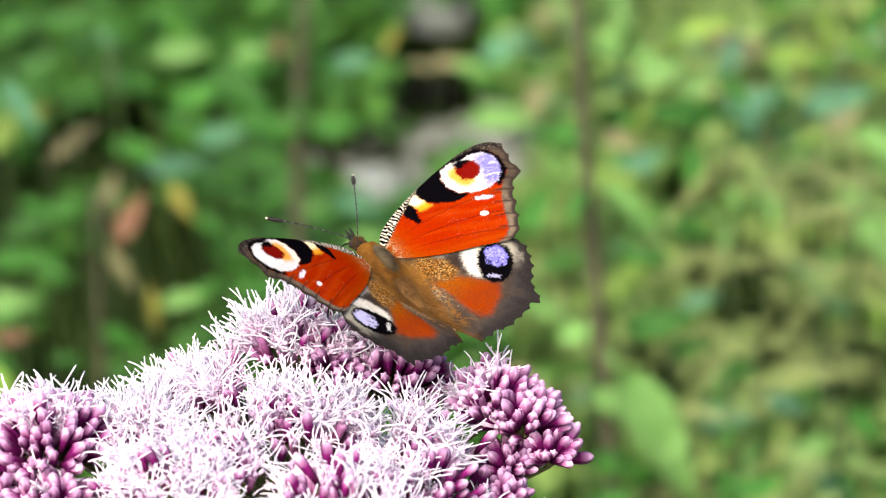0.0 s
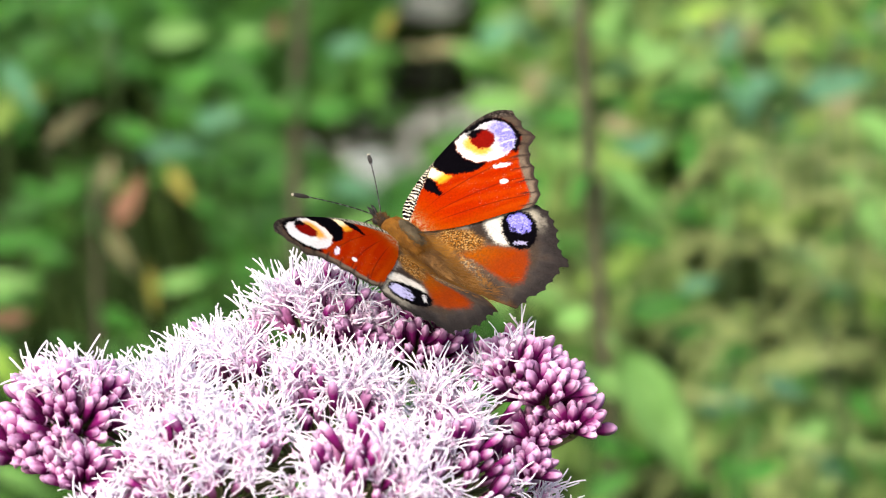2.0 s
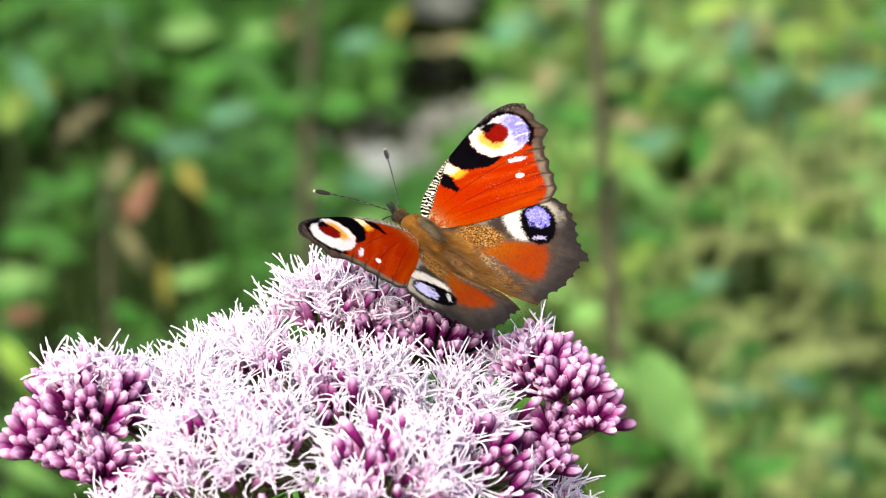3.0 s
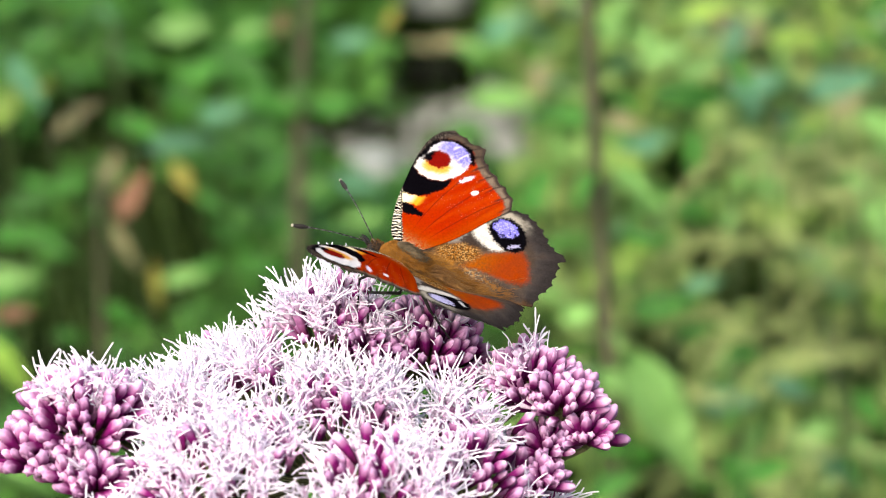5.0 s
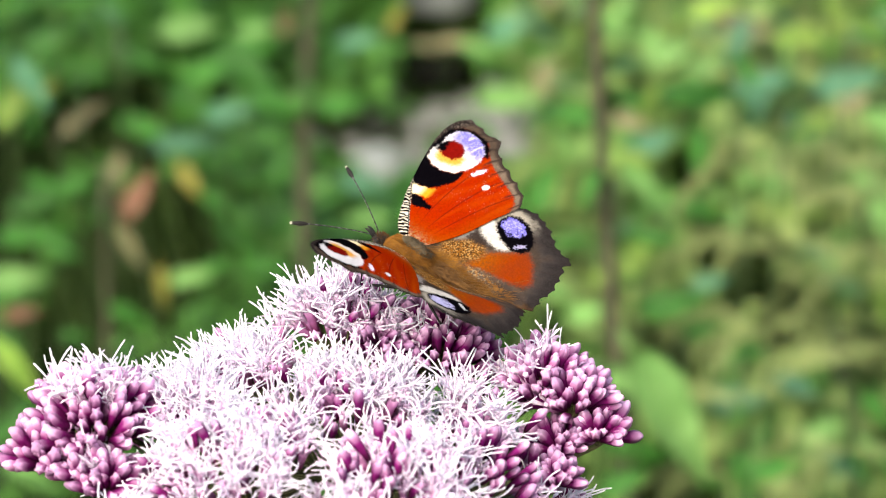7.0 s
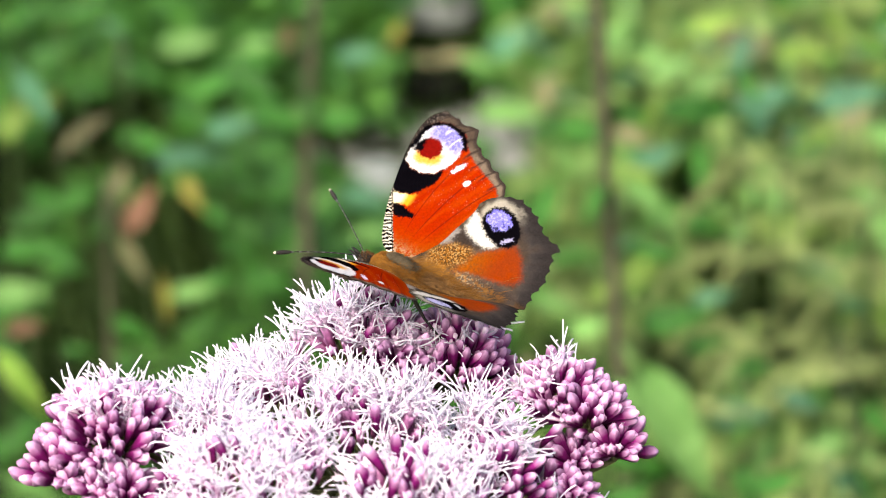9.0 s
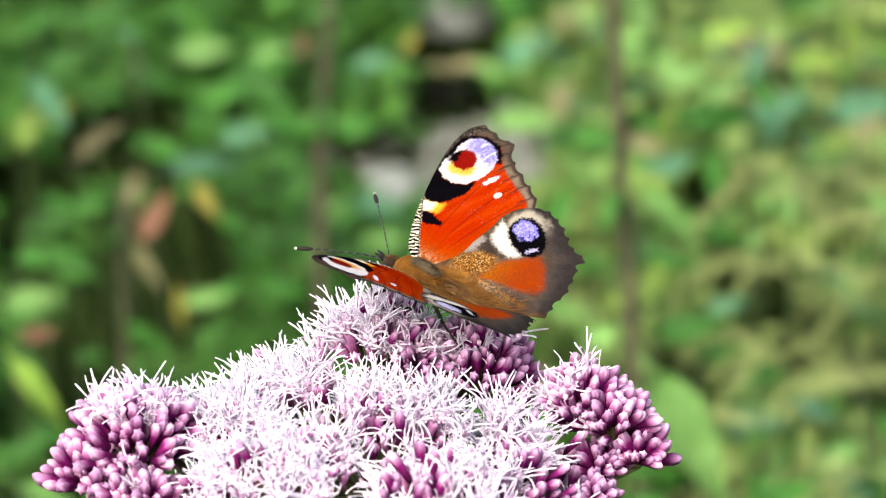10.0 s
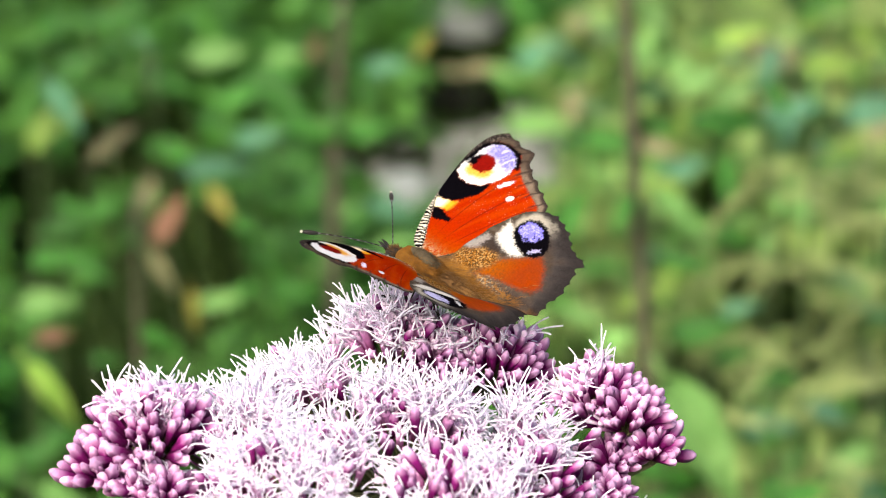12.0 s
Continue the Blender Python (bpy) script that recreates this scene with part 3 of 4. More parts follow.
def butterfly():
    thing = tagged(new("butterfly"), "peacock butterfly with red eye-spotted wings spread on a flower head", "butterfly")
    thorax = part("thorax", blob(bmesh.new(), THORAX), FUR, thing, "thorax covered in golden-brown hair")
    tagged(part("hair", fur(THORAX, 1600, 0.95, 3), FUR, thorax), kind="stuff")
    plate = [(3.8, 1.9, 0.5, 1.35), (2.6, 2.1, 1.1, 1.55), (0.6, 2.0, 1.25, 1.6), (-1.2, 1.7, 1.0, 1.35), (-2.2, 1.3, 0.45, 1.1)]
    tagged(part("hair", fur(plate, 420, 0.7, 8, -0.9, 0.06), FUR_GREY, part("back_plate", blob(bmesh.new(), plate), FUR_GREY, thing, "dull olive-grey plate on the back")), kind="stuff")
    abdomen = part("abdomen", blob(bmesh.new(), ABDOMEN), FUR_DARK, thing, "grey-brown hairy abdomen")
    tagged(part("hair", fur(ABDOMEN, 900, 1.3, 4, -1.0), FUR_DARK, abdomen), kind="stuff")
    head = part("head", blob(bmesh.new(), [(5.9, 0.1, 0.7, 0.7), (6.6, 0.2, 1.15, 1.0), (7.6, 0.2, 1.2, 1.0), (8.5, 0.0, 0.8, 0.75), (8.9, -0.1, 0.25, 0.25)]), CHITIN, thing, "small dark head")
    tagged(part("hair", fur([(6.2, 0.2, 1.0, 0.9), (7.6, 0.2, 1.15, 1.0), (8.6, 0.0, 0.7, 0.7)], 300, 0.8, 5, 0.2), FUR_DARK, head), kind="stuff")
    for sx in (-1, 1):
        bm = bmesh.new()
        bmesh.ops.create_uvsphere(bm, u_segments=12, v_segments=8, radius=0.72 * MM)
        part("eye", bm, CHITIN, head, "dark round compound eye", pose(sx * 0.95 * MM, 7.6 * MM, 0.2 * MM))
        bm = bmesh.new()
        tube(bm, bent((sx * 0.35 * MM, 8.5 * MM, 0), (sx * 0.5 * MM, 10.6 * MM, 0.9 * MM), (0, 0, 0.3 * MM), 4), [0.22 * MM, 0.3 * MM, 0.28 * MM, 0.2 * MM, 0.05 * MM], 6)
        part("palp", bm, CHITIN, head)
    bm = bmesh.new()
    tube(bm, bent((0, 8.4 * MM, -0.5 * MM), (0.5 * MM, 9.6 * MM, -8.0 * MM), (0, 1.6 * MM, 0), 8), 0.13 * MM, 5)
    part("proboscis", bm, CHITIN, head)
    # antennae: banded shaft, club with a pale tip
    for sx, name in ((-1, "antenna"), (1, "antenna")):
        bm = bmesh.new()
        n = 34
        tip = Vector((0, 16.5 * MM, 0))
        pts = bent((0, 0, 0), tip, (0, 0, 0.5 * MM), n)
        rad = [(0.105 + (0.02 if k % 2 else 0.0) if k < n * 0.78 else 0.13 + 0.3 * math.sin(math.pi * min(1.0, (k / n - 0.8) / 0.22))) * MM for k in range(n + 1)]
        tube(bm, pts, rad, 7)
        for k, fc in enumerate(bm.faces):
            if (k // 7) % 3 == 0 and k // 7 < n * 0.8:
                fc.material_index = 1
        a = part(name, bm, [CHITIN, BAND], thing, "thin banded antenna with a black club", pose(sx * 0.55 * MM, 8.1 * MM, 0.8 * MM))
        bm = bmesh.new()
        bmesh.ops.create_uvsphere(bm, u_segments=10, v_segments=6, radius=0.27 * MM)
        part("pale_tip", bm, CREAM, a, "cream antenna tip", Matrix.Translation(tip + Vector((0, 0.1 * MM, 0))))
        ANTENNAE.append(a)
    # legs: femur, shin and foot
    for sx in (-1, 1):
        for path in (((1.2, 3.0, -1.2), (3.6, 5.2, -2.4), (6.3, 6.6, -3.2), (7.2, 5.4, -6.6), (7.8, 4.4, -9.6), (8.6, 4.8, -10.8)),
                     ((1.2, 0.2, -1.4), (4.6, -0.6, -3.2), (7.0, 4.2, -4.4), (7.9, 3.0, -7.2), (8.4, 1.9, -9.8), (9.0, 2.2, -11.0)),
                     ((1.2, -1.8, -1.5), (2.6, -4.2, -2.8), (3.6, -6.4, -4.2), (3.7, -8.8, -5.8), (3.6, -11.0, -7.4), (3.8, -12.6, -8.2))):
            bm = bmesh.new()
            tube(bm, [Vector((sx * x, y, z)) * MM for x, y, z in path], [0.34 * MM, 0.38 * MM, 0.26 * MM, 0.19 * MM, 0.15 * MM, 0.09 * MM], 6)
            part("leg", bm, CHITIN, thing, "thin black leg")
    for mirror in (False, True):
        WINGS.append(wing("forewing", [(0.4, 2.0), (2.2, 5.0), (5.7, 6.95), (9.8, 8.5), (14.0, 9.65), (18.3, 10.65), (22.9, 11.4), (26.3, 11.4), (28.9, 10.7), (30.9, 9.1)],
                          [(0.4, 0.4), (4.5, -2.2), (8.6, -4.3), (12.7, -5.8), (16.0, -6.9), (20.4, -8.7)],
                          [(20.4, -8.7), (22.0, -8.4), (23.4, -7.1), (24.2, -5.8), (24.8, -4.4), (25.6, -3.0), (26.3, -1.4), (27.0, -0.2), (28.1, 1.1), (29.3, 1.75), (30.6, 2.2), (30.1, 3.7), (30.2, 5.5), (30.6, 7.3), (30.9, 9.1)],
                          forewing_colours, mirror, thing, "orange-red forewing with a violet and cream eye spot", 8, 0.55))
        WINGS.append(wing("hindwing", [(0.2, 3.0), (6.0, 1.6), (13.0, -1.6), (18.6, -4.4), (21.0, -7.8)],
                          [(-0.4, -1.5), (-0.9, -8.0), (0.2, -14.0), (2.4, -19.9)],
                          [(2.4, -19.9), (4.6, -19.9), (6.2, -20.0), (7.9, -20.6), (10.4, -20.4), (12.6, -20.1), (14.2, -19.6), (15.5, -20.5), (16.3, -18.3), (17.0, -16.5), (18.6, -14.8), (19.7, -13.3), (20.4, -12.0), (21.0, -10.6), (21.2, -9.3), (21.0, -7.8)],
                          hindwing_colours, mirror, thing, "brown hindwing with a blue-violet eye spot", 13, 0.6, 3.0 if mirror else 0.0))
    return thing


def wing_hair(parent, sx, seed):
    """Long hairs that lie over the root and the inner margin of a hindwing."""
    rng = random.Random(seed)
    bm = bmesh.new()
    for _ in range(230):
        v = rng.uniform(-15.5, 1.5)
        u = abs(rng.gauss(0, 1)) * 1.7 - 0.5
        d = Vector((0.55 + rng.uniform(-0.25, 0.25), -0.85 + rng.uniform(-0.15, 0.15), 0))
        L = rng.uniform(1.0, 2.6)
        p = Vector((u, v, 0.25))
        q = [p, p + d * L * 0.5 + Vector((0, 0, rng.uniform(0.15, 0.5))), p + d * L + Vector((0, 0, rng.uniform(0.0, 0.35)))]
        tube(bm, [Vector((sx * a.x, a.y, a.z)) * MM for a in q], [0.028 * MM, 0.03 * MM, 0.006 * MM], 3, False)
    return tagged(part("hair", bm, FUR if seed % 2 else FUR_DARK, parent), kind="stuff")


WINGS, ANTENNAE = [], []
BUTTERFLY = butterfly()
for k, side_x in ((1, 1), (3, -1)):
    wing_hair(WINGS[k], side_x, 30 + k)
    wing_hair(WINGS[k], side_x, 40 + k + 1)
LEFT_ANTENNA = [(0.0, 9, 55), (0.5, 8, 54), (1.0, 7, 53), (1.5, 8, 53), (2.0, 11, 53), (2.5, 11, 51), (3.0, 14, 52), (5.0, 12, 45), (5.5, 6, 41), (6.0, 11, 44), (6.5, 7, 45), (7.0, 3, 43), (9.0, 7, 43), (9.5, 6, 41), (10.0, 6, 41), (10.5, 7, 45), (11.0, 11, 47), (11.5, 12, 46), (12.0, 11, 49)]
RIGHT_ANTENNA = [(0.0, -2, -39), (0.5, -6, -37), (1.0, -7, -40), (1.5, -6, -40), (2.0, -4, -41), (2.5, -4, -41), (3.0, -5, -41), (5.0, 4, -43), (5.5, 3, -47), (6.0, 5, -44), (6.5, 2, -41), (7.0, 5, -40), (9.0, 4, -44), (9.5, 5, -48), (10.0, 5, -50), (10.5, 6, -48), (11.0, 7, -48), (11.5, 4, -51), (12.0, 1, -51)]


# ---- flower head ----
def bud_mesh(k):
    """A closed bud: a slim foot of bracts, five blunt ribs and a pale, pinched tip."""
    rng = random.Random(40 + k)
    bm = bmesh.new()
    fat, long = rng.uniform(0.85, 1.08), rng.uniform(0.92, 1.08)
    rows = [(0.0, 0.36), (0.6, 0.6), (1.8, 0.74), (3.0, 0.84), (3.9, 0.98), (4.7, 1.0), (5.3, 0.74), (5.75, 0.34), (5.85, 0.12)]
    sides = 10
    lean = rng.uniform(-0.4, 0.4)
    rings = []
    for j, (z, r) in enumerate(rows):
        ring = []
        for i in range(sides):
            a = i * math.tau / sides + 0.12 * z
            ridge = 1 + (0.17 if i % 2 else -0.2) * (0.45 + min(z, 5.0) / 7)
            x = r * fat * 0.84 * ridge
            ring.append(bm.verts.new(((x * math.cos(a) + lean * (z / 5) ** 2) * MM, x * math.sin(a) * MM, (z * long + (0.15 if i % 2 and j > 5 else 0)) * MM)))
        rings.append(ring)
    for r0, r1 in zip(rings, rings[1:]):
        for i in range(sides):
            bm.faces.new((r0[i], r0[(i + 1) % sides], r1[(i + 1) % sides], r1[i]))
    bm.faces.new(rings[-1])
    bm.faces.new(rings[0][::-1])
    return mesh_of("bud", bm, BUD)


def thread(bm, p, d, length, rng, mat, hub, thick=0.14, bend=0.2):
    d = d.normalized()
    curl = Vector((rng.uniform(-1, 1), rng.uniform(-1, 1), rng.uniform(-1, 0.6)))
    pts = [p]
    n = 6
    for i in range(n):
        pts.append(pts[-1] + d * length / n)
        d = (d + curl * bend).normalized()
    tube(bm, [q * MM for q in pts], [thick * k * MM for k in (0.8, 1, 1, 1, 1, 1.12, 0.85)], 4, True, mat, hub)


def floret_mesh(k, opened, bend=0.2, spread=(0.3, 1.5)):
    """A small flower head: bracts, pink corollas with five lobes each, and the pale style threads that spread from them."""
    rng = random.Random(70 + k)
    bm = bmesh.new()
    hub = bm.verts.new((0, 0, 3.6 * MM))
    rows = [(0.0, 0.36), (0.6, 0.62), (2.0, 0.8), (3.6, 0.9), (4.6, 0.95)]
    tube(bm, [(0, 0, z * MM) for z, r in rows], [r * MM for z, r in rows], 8, False)
    top = [v for v in bm.verts if v.co.z > 4.5 * MM]
    top.sort(key=lambda v: math.atan2(v.co.y, v.co.x))
    for v, w in zip(top, top[1:] + top[:1]):
        bm.faces.new((v, w, hub))
    for i in range(5):
        a = i * math.tau / 5 + rng.uniform(-0.3, 0.3)
        tilt = rng.uniform(0.2, 0.6)
        d = Vector((math.cos(a) * tilt, math.sin(a) * tilt, 1)).normalized()
        p0 = Vector((math.cos(a) * 0.45, math.sin(a) * 0.45, 4.0))
        L = rng.uniform(1.6, 2.8)
        p1 = p0 + d * L
        blown = rng.random() < opened
        rim = tube(bm, [p0 * MM, (p0 + d * L * 0.6) * MM, p1 * MM, (p1 + d * 0.35) * MM], [0.28 * MM, 0.34 * MM, 0.5 * MM, (0.42 if blown else 0.26) * MM], 5, True, 0, hub)[-1]
        if not blown:
            continue
        mid = (p1 + d * 0.35) * MM
        for v, w in zip(rim, rim[1:] + rim[:1]):
            out = ((v.co + w.co) / 2 - mid).normalized()
            bm.faces.new((v, w, bm.verts.new(mid + (out * 1.0 + d * 0.3) * MM)))
        for j in range(2 if rng.random() < 0.75 else 3):
            wide = rng.uniform(*spread)
            b = rng.uniform(0, math.tau)
            out = d + Vector((math.cos(b) * wide, math.sin(b) * wide, rng.uniform(-0.1, 0.3)))
            thread(bm, p1 - d * 0.4, out, rng.uniform(3.8, 7.0) * (1.0 if opened > 0.9 else 0.8), rng, 1, hub, bend=bend)
    return mesh_of("floret", bm, [FLORET, STYLE])


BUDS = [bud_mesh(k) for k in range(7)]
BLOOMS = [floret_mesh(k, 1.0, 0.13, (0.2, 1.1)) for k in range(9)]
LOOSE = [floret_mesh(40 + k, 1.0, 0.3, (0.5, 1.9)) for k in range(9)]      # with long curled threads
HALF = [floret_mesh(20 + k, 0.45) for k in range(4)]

# umbels in bud: x, y, top z, radius (mm), share half open, reach of the cap in degrees
BUD_UMBELS = [
    (-58.5, -13, 581.5, 12.0, 0.5, 92), (-65.8, -16, 574.0, 8.4, 0.0, 102), (-56, -22, 570.5, 7.5, 0.1, 102), (-60, -20, 571.0, 6.5, 0.0, 105), (-1.5, 11, 586, 13.0, 0.15, 100), (-10.5, 9, 586.0, 8.5, 0.35, 100),
    (17.6, 2, 581.5, 9.6, 0.4, 98), (22.6, 0, 577.8, 8.4, 0.05, 100), (27.4, -1.5, 571.0, 6.6, 0.0, 105), (20.5, -2.5, 569.0, 6.5, 0.0, 105), (19.6, -13, 566, 5.4, 0.0, 112),
]
# umbels in bloom: x, y, top z, radius of their dome (mm)
BLOOM_UMBELS = [
    (-62, -11, 582.6, 4.5), (-51.5, -9, 580.2, 6),
    (-41, -8, 579.3, 22), (-17, 11, 590.3, 15), (-33, 9, 580.5, 14), (-25.5, 10, 583.5, 13), (-24, -1, 582, 12), (-15, -9, 582.5, 24), (3, -6, 577, 19), (1.5, -20, 575.5, 20), (-10, -32, 578, 22),
    (-32, -26, 580, 24), (-46, -36, 568, 19), (0, -34, 564, 15), (-26, -47, 566, 20), (-44, 4, 573, 16), (-4, -47, 558, 18), (-18, -8, 580, 50), (-13, 3, 581, 16), (-28, 3, 583, 16), (-2, 4, 578, 14), (7.5, -1, 577.5, 9.5), (10, 4, 577, 10), (12, -5, 575, 9.5), (14, -12, 569, 8),
]


def cap_points(n, reach, rng):
    """Directions spread evenly over a cap round +Z."""
    low = math.cos(radians(reach))
    for i in range(n):
        z = 1 - (1 - low) * (i + 0.5) / n
        a = i * 2.39996 + rng.uniform(-0.25, 0.25)
        r = math.sqrt(max(0, 1 - z * z))
        yield Vector((r * math.cos(a), r * math.sin(a), z + rng.uniform(-0.05, 0.05))).normalized()


def flower():
    rng = random.Random(11)
    plant = tagged(new("hemp_agrimony"), "hemp agrimony with a broad pink flower head, partly in bud", "flower")
    foot = Vector((-0.018, 0.01, 0.0))
    node = Vector((-0.018, -0.008, 0.505))
    bm = bmesh.new()
    tube(bm, bent(foot, node, (0.006, 0.004, 0), 12), [0.0034 - 0.0012 * i / 12 for i in range(13)], 10)
    part("stem", bm, STEM_BROWN, plant, "reddish-brown upright stem")
    heads = {}                     # umbel -> its heads, as (mesh, pose, direction)
    for key in BUD_UMBELS:
        x, y, top, r, half, reach = key
        centre = Vector((x, y, top - r)) * MM
        area = math.tau * r * r * (1 - math.cos(radians(reach)))
        heads[key] = []
        for d in cap_points(int(area / 7.2), reach, rng):
            kind = HALF if rng.random() < half * (d.z > 0.72 or d.x < -0.5 and x > -10) else BUDS
            p = centre + d * (r - (5.6 if kind is BUDS else 7.4)) * rng.uniform(0.82, 1.05) * MM
            aim = (d + Vector((0, 0, 0.4)) + Vector([rng.uniform(-0.3, 0.3) for _ in range(3)])).normalized()
            m = Matrix.Translation(p) @ turned(aim, rng.uniform(0, 6.28)) @ Matrix.Scale(rng.uniform(0.82, 1.2) * (1.12 if x < -40 else 1.0), 4)
            heads[key].append((kind[rng.randrange(len(kind))], m, d))
    step = 3.2
    for i in range(-29, 22):
        for j in range(-27, 18):
            x, y = (i + 0.5 * (j % 2)) * step + rng.uniform(-1.3, 1.3), j * step * 0.87 + rng.uniform(-1.3, 1.3)
            best = None
            for key in BLOOM_UMBELS:
                gap = key[3] ** 2 - (x - key[0]) ** 2 - (y - key[1]) ** 2
                z = key[2] - key[3] + math.sqrt(gap) if gap > 0 else 0
                if best is None or z > best[0]:
                    best = (z, key)
            z, key = best
            if z < key[2] - 0.75 * key[3]:
                continue
            buried = any((x - b[0]) ** 2 + (y - b[1]) ** 2 + (z - b[2] + b[3]) ** 2 < (b[3] + 1.5) ** 2 for b in BUD_UMBELS)
            if buried:
                continue
            d = (Vector((x, y, z)) - Vector((key[0], key[1], key[2] - key[3]))).normalized()
            patch = noise.noise((x * 0.13, y * 0.13, 7.3))
            pick = rng.random() + 1.0 * patch + (0.18 if y > 0 and x > -26 else 0.0 if y > -18 else 0.3 if x > -30 else 0.08)
            kind = (LOOSE if y < -12 or rng.random() < 0.25 else BLOOMS) if pick < 0.7 else HALF if pick < 0.94 else BUDS
            drop = 6.4 if kind is BUDS else 8.2 if kind is HALF else 8.8
            p = (Vector((x, y, z)) - d * (drop + rng.uniform(-1.6, 1.2))) * MM
            aim = (d + Vector((0, 0, 0.15)) + Vector([rng.uniform(-0.4, 0.4) for _ in range(3)])).normalized()
            m = Matrix.Translation(p) @ turned(aim, rng.uniform(0, 6.28)) @ Matrix.Scale(rng.uniform(0.8, 1.12), 4)
            heads.setdefault(key, []).append((kind[rng.randrange(len(kind))], m, d))
    for key, found in heads.items():
        centre = Vector((key[0], key[1], key[2] - min(key[3], 17))) * MM
        bm = bmesh.new()
        top = centre - Vector((0, 0, 0.004 if len(key) == 4 else 0.0012))
        knee = node.lerp(top, 0.5) + Vector((0.3 * (node.x - top.x), 0.008, 0.012))
        tube(bm, [node.lerp(knee, f).lerp(knee.lerp(top, f), f) for f in (0, 0.17, 0.33, 0.5, 0.67, 0.83, 1)], [0.001, 0.0009, 0.0008, 0.0007, 0.0006, 0.0005, 0.0005], 6)
        part("branch", bm, PEDICEL, plant, "thin green flower branch")
        twigs = bmesh.new()
        root = twigs.verts.new(top)
        for me, m, d in found:
            tube(twigs, bent(top + Vector((0, 0, 0.0002)), m.translation, (0, 0, -0.0006), 2), 0.00022, 4, True, 0, root)
        stalk = part("umbel_stalk", twigs, PEDICEL, plant)
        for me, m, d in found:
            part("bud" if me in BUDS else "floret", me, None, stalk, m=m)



flower()


# ---- ground ----
def bank(x, y):
    """Height of the ground: a low bank that climbs away behind the flower."""
    t = min(max((y - 0.25) / 1.15, 0), 1)
    far = min(max((y - 1.4) / 3.0, 0), 1)
    return 0.27 * t * t * (3 - 2 * t) + 0.35 * far * far * (3 - 2 * far) + 0.02 * noise.noise((x * 4, y * 4, 0)) * min(1, abs(y) + 0.3)


def ground():
    steps = [-60, -20, -8, -4, -2.5, -1.6, -1.1] + [-0.9 + 0.06 * i for i in range(31)] + [1.1, 1.6, 2.5, 4, 8, 20, 60]
    rows = [-60, -20, -6, -2, -1.2] + [-0.9 + 0.07 * i for i in range(48)] + [2.7, 3.2, 4.0, 6, 10, 25, 60]
    me = bpy.data.meshes.new("ground")
    w = len(steps)
    quads = [(j * w + i, j * w + i + 1, (j + 1) * w + i + 1, (j + 1) * w + i) for j in range(len(rows) - 1) for i in range(w - 1)]
    me.from_pydata([(x, y, bank(x, y)) for y in rows for x in steps], [], quads)
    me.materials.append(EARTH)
    me.polygons.foreach_set("use_smooth", [True] * len(me.polygons))
    tagged(new("ground", me), "bare earth under the plants, with their shade put into its colour", "ground", kind="structure")


ground()


def stone(x, y, size, mat, label, seed, flat=0.6):
    bm = bmesh.new()
    bmesh.ops.create_icosphere(bm, subdivisions=3, radius=1.0)
    for v in bm.verts:
        n = noise.noise(v.co * 1.3 + Vector((seed, 0, 0)))
        v.co = v.co * (1 + 0.28 * n)
        v.co = Vector((v.co.x * size, v.co.y * size * 0.8, v.co.z * size * flat))
    ob = new("stone", mesh_of("stone", bm, mat))
    ob.matrix_basis = pose(x, y, bank(x, y) + size * flat * 0.45, 0, 0, seed * 70)
    return tagged(ob, label, "stone", "stones on the bank")


# ---- plants behind ----
def leaf_mesh(name, mat, width, droop, seed, teeth=9):
    """A toothed leaf of length 1 along +Y, folded along its midrib and arched downwards."""
    rng = random.Random(seed)
    bm = bmesh.new()
    n, half = teeth * 2, 3
    rows = []
    for i in range(n + 1):
        t = i / n
        w = width * 0.5 * (math.sin(math.pi * min(1, t * 1.02) ** 0.72)) ** 0.9 * (1 - 0.25 * t) + 0.004
        w *= 1 + (0.1 if i % 2 else -0.07) * (0 < i < n)
        row = []
        for k in range(-half, half + 1):
            q = k / half
            z = -droop * t * t + 0.16 * width * abs(q) ** 1.2 - 0.02 * math.sin(t * 21 + abs(q) * 5) * abs(q) + rng.uniform(-0.004, 0.004)
            row.append(bm.verts.new((q * w, t * (1 - 0.18 * droop * t) + 0.05 * abs(q) * width, z)))
        rows.append(row)
    for a, b in zip(rows, rows[1:]):
        for k in range(2 * half):
            bm.faces.new((a[k], a[k + 1], b[k + 1], b[k]))
    tube(bm, [(0, -0.12, 0.02), (0, 0, 0.0), (0, 0.5, -droop * 0.25 - 0.008), (0, 0.95, -droop * 0.88)], [0.018, 0.016, 0.01, 0.003], 5)
    return mesh_of(name, bm, mat)


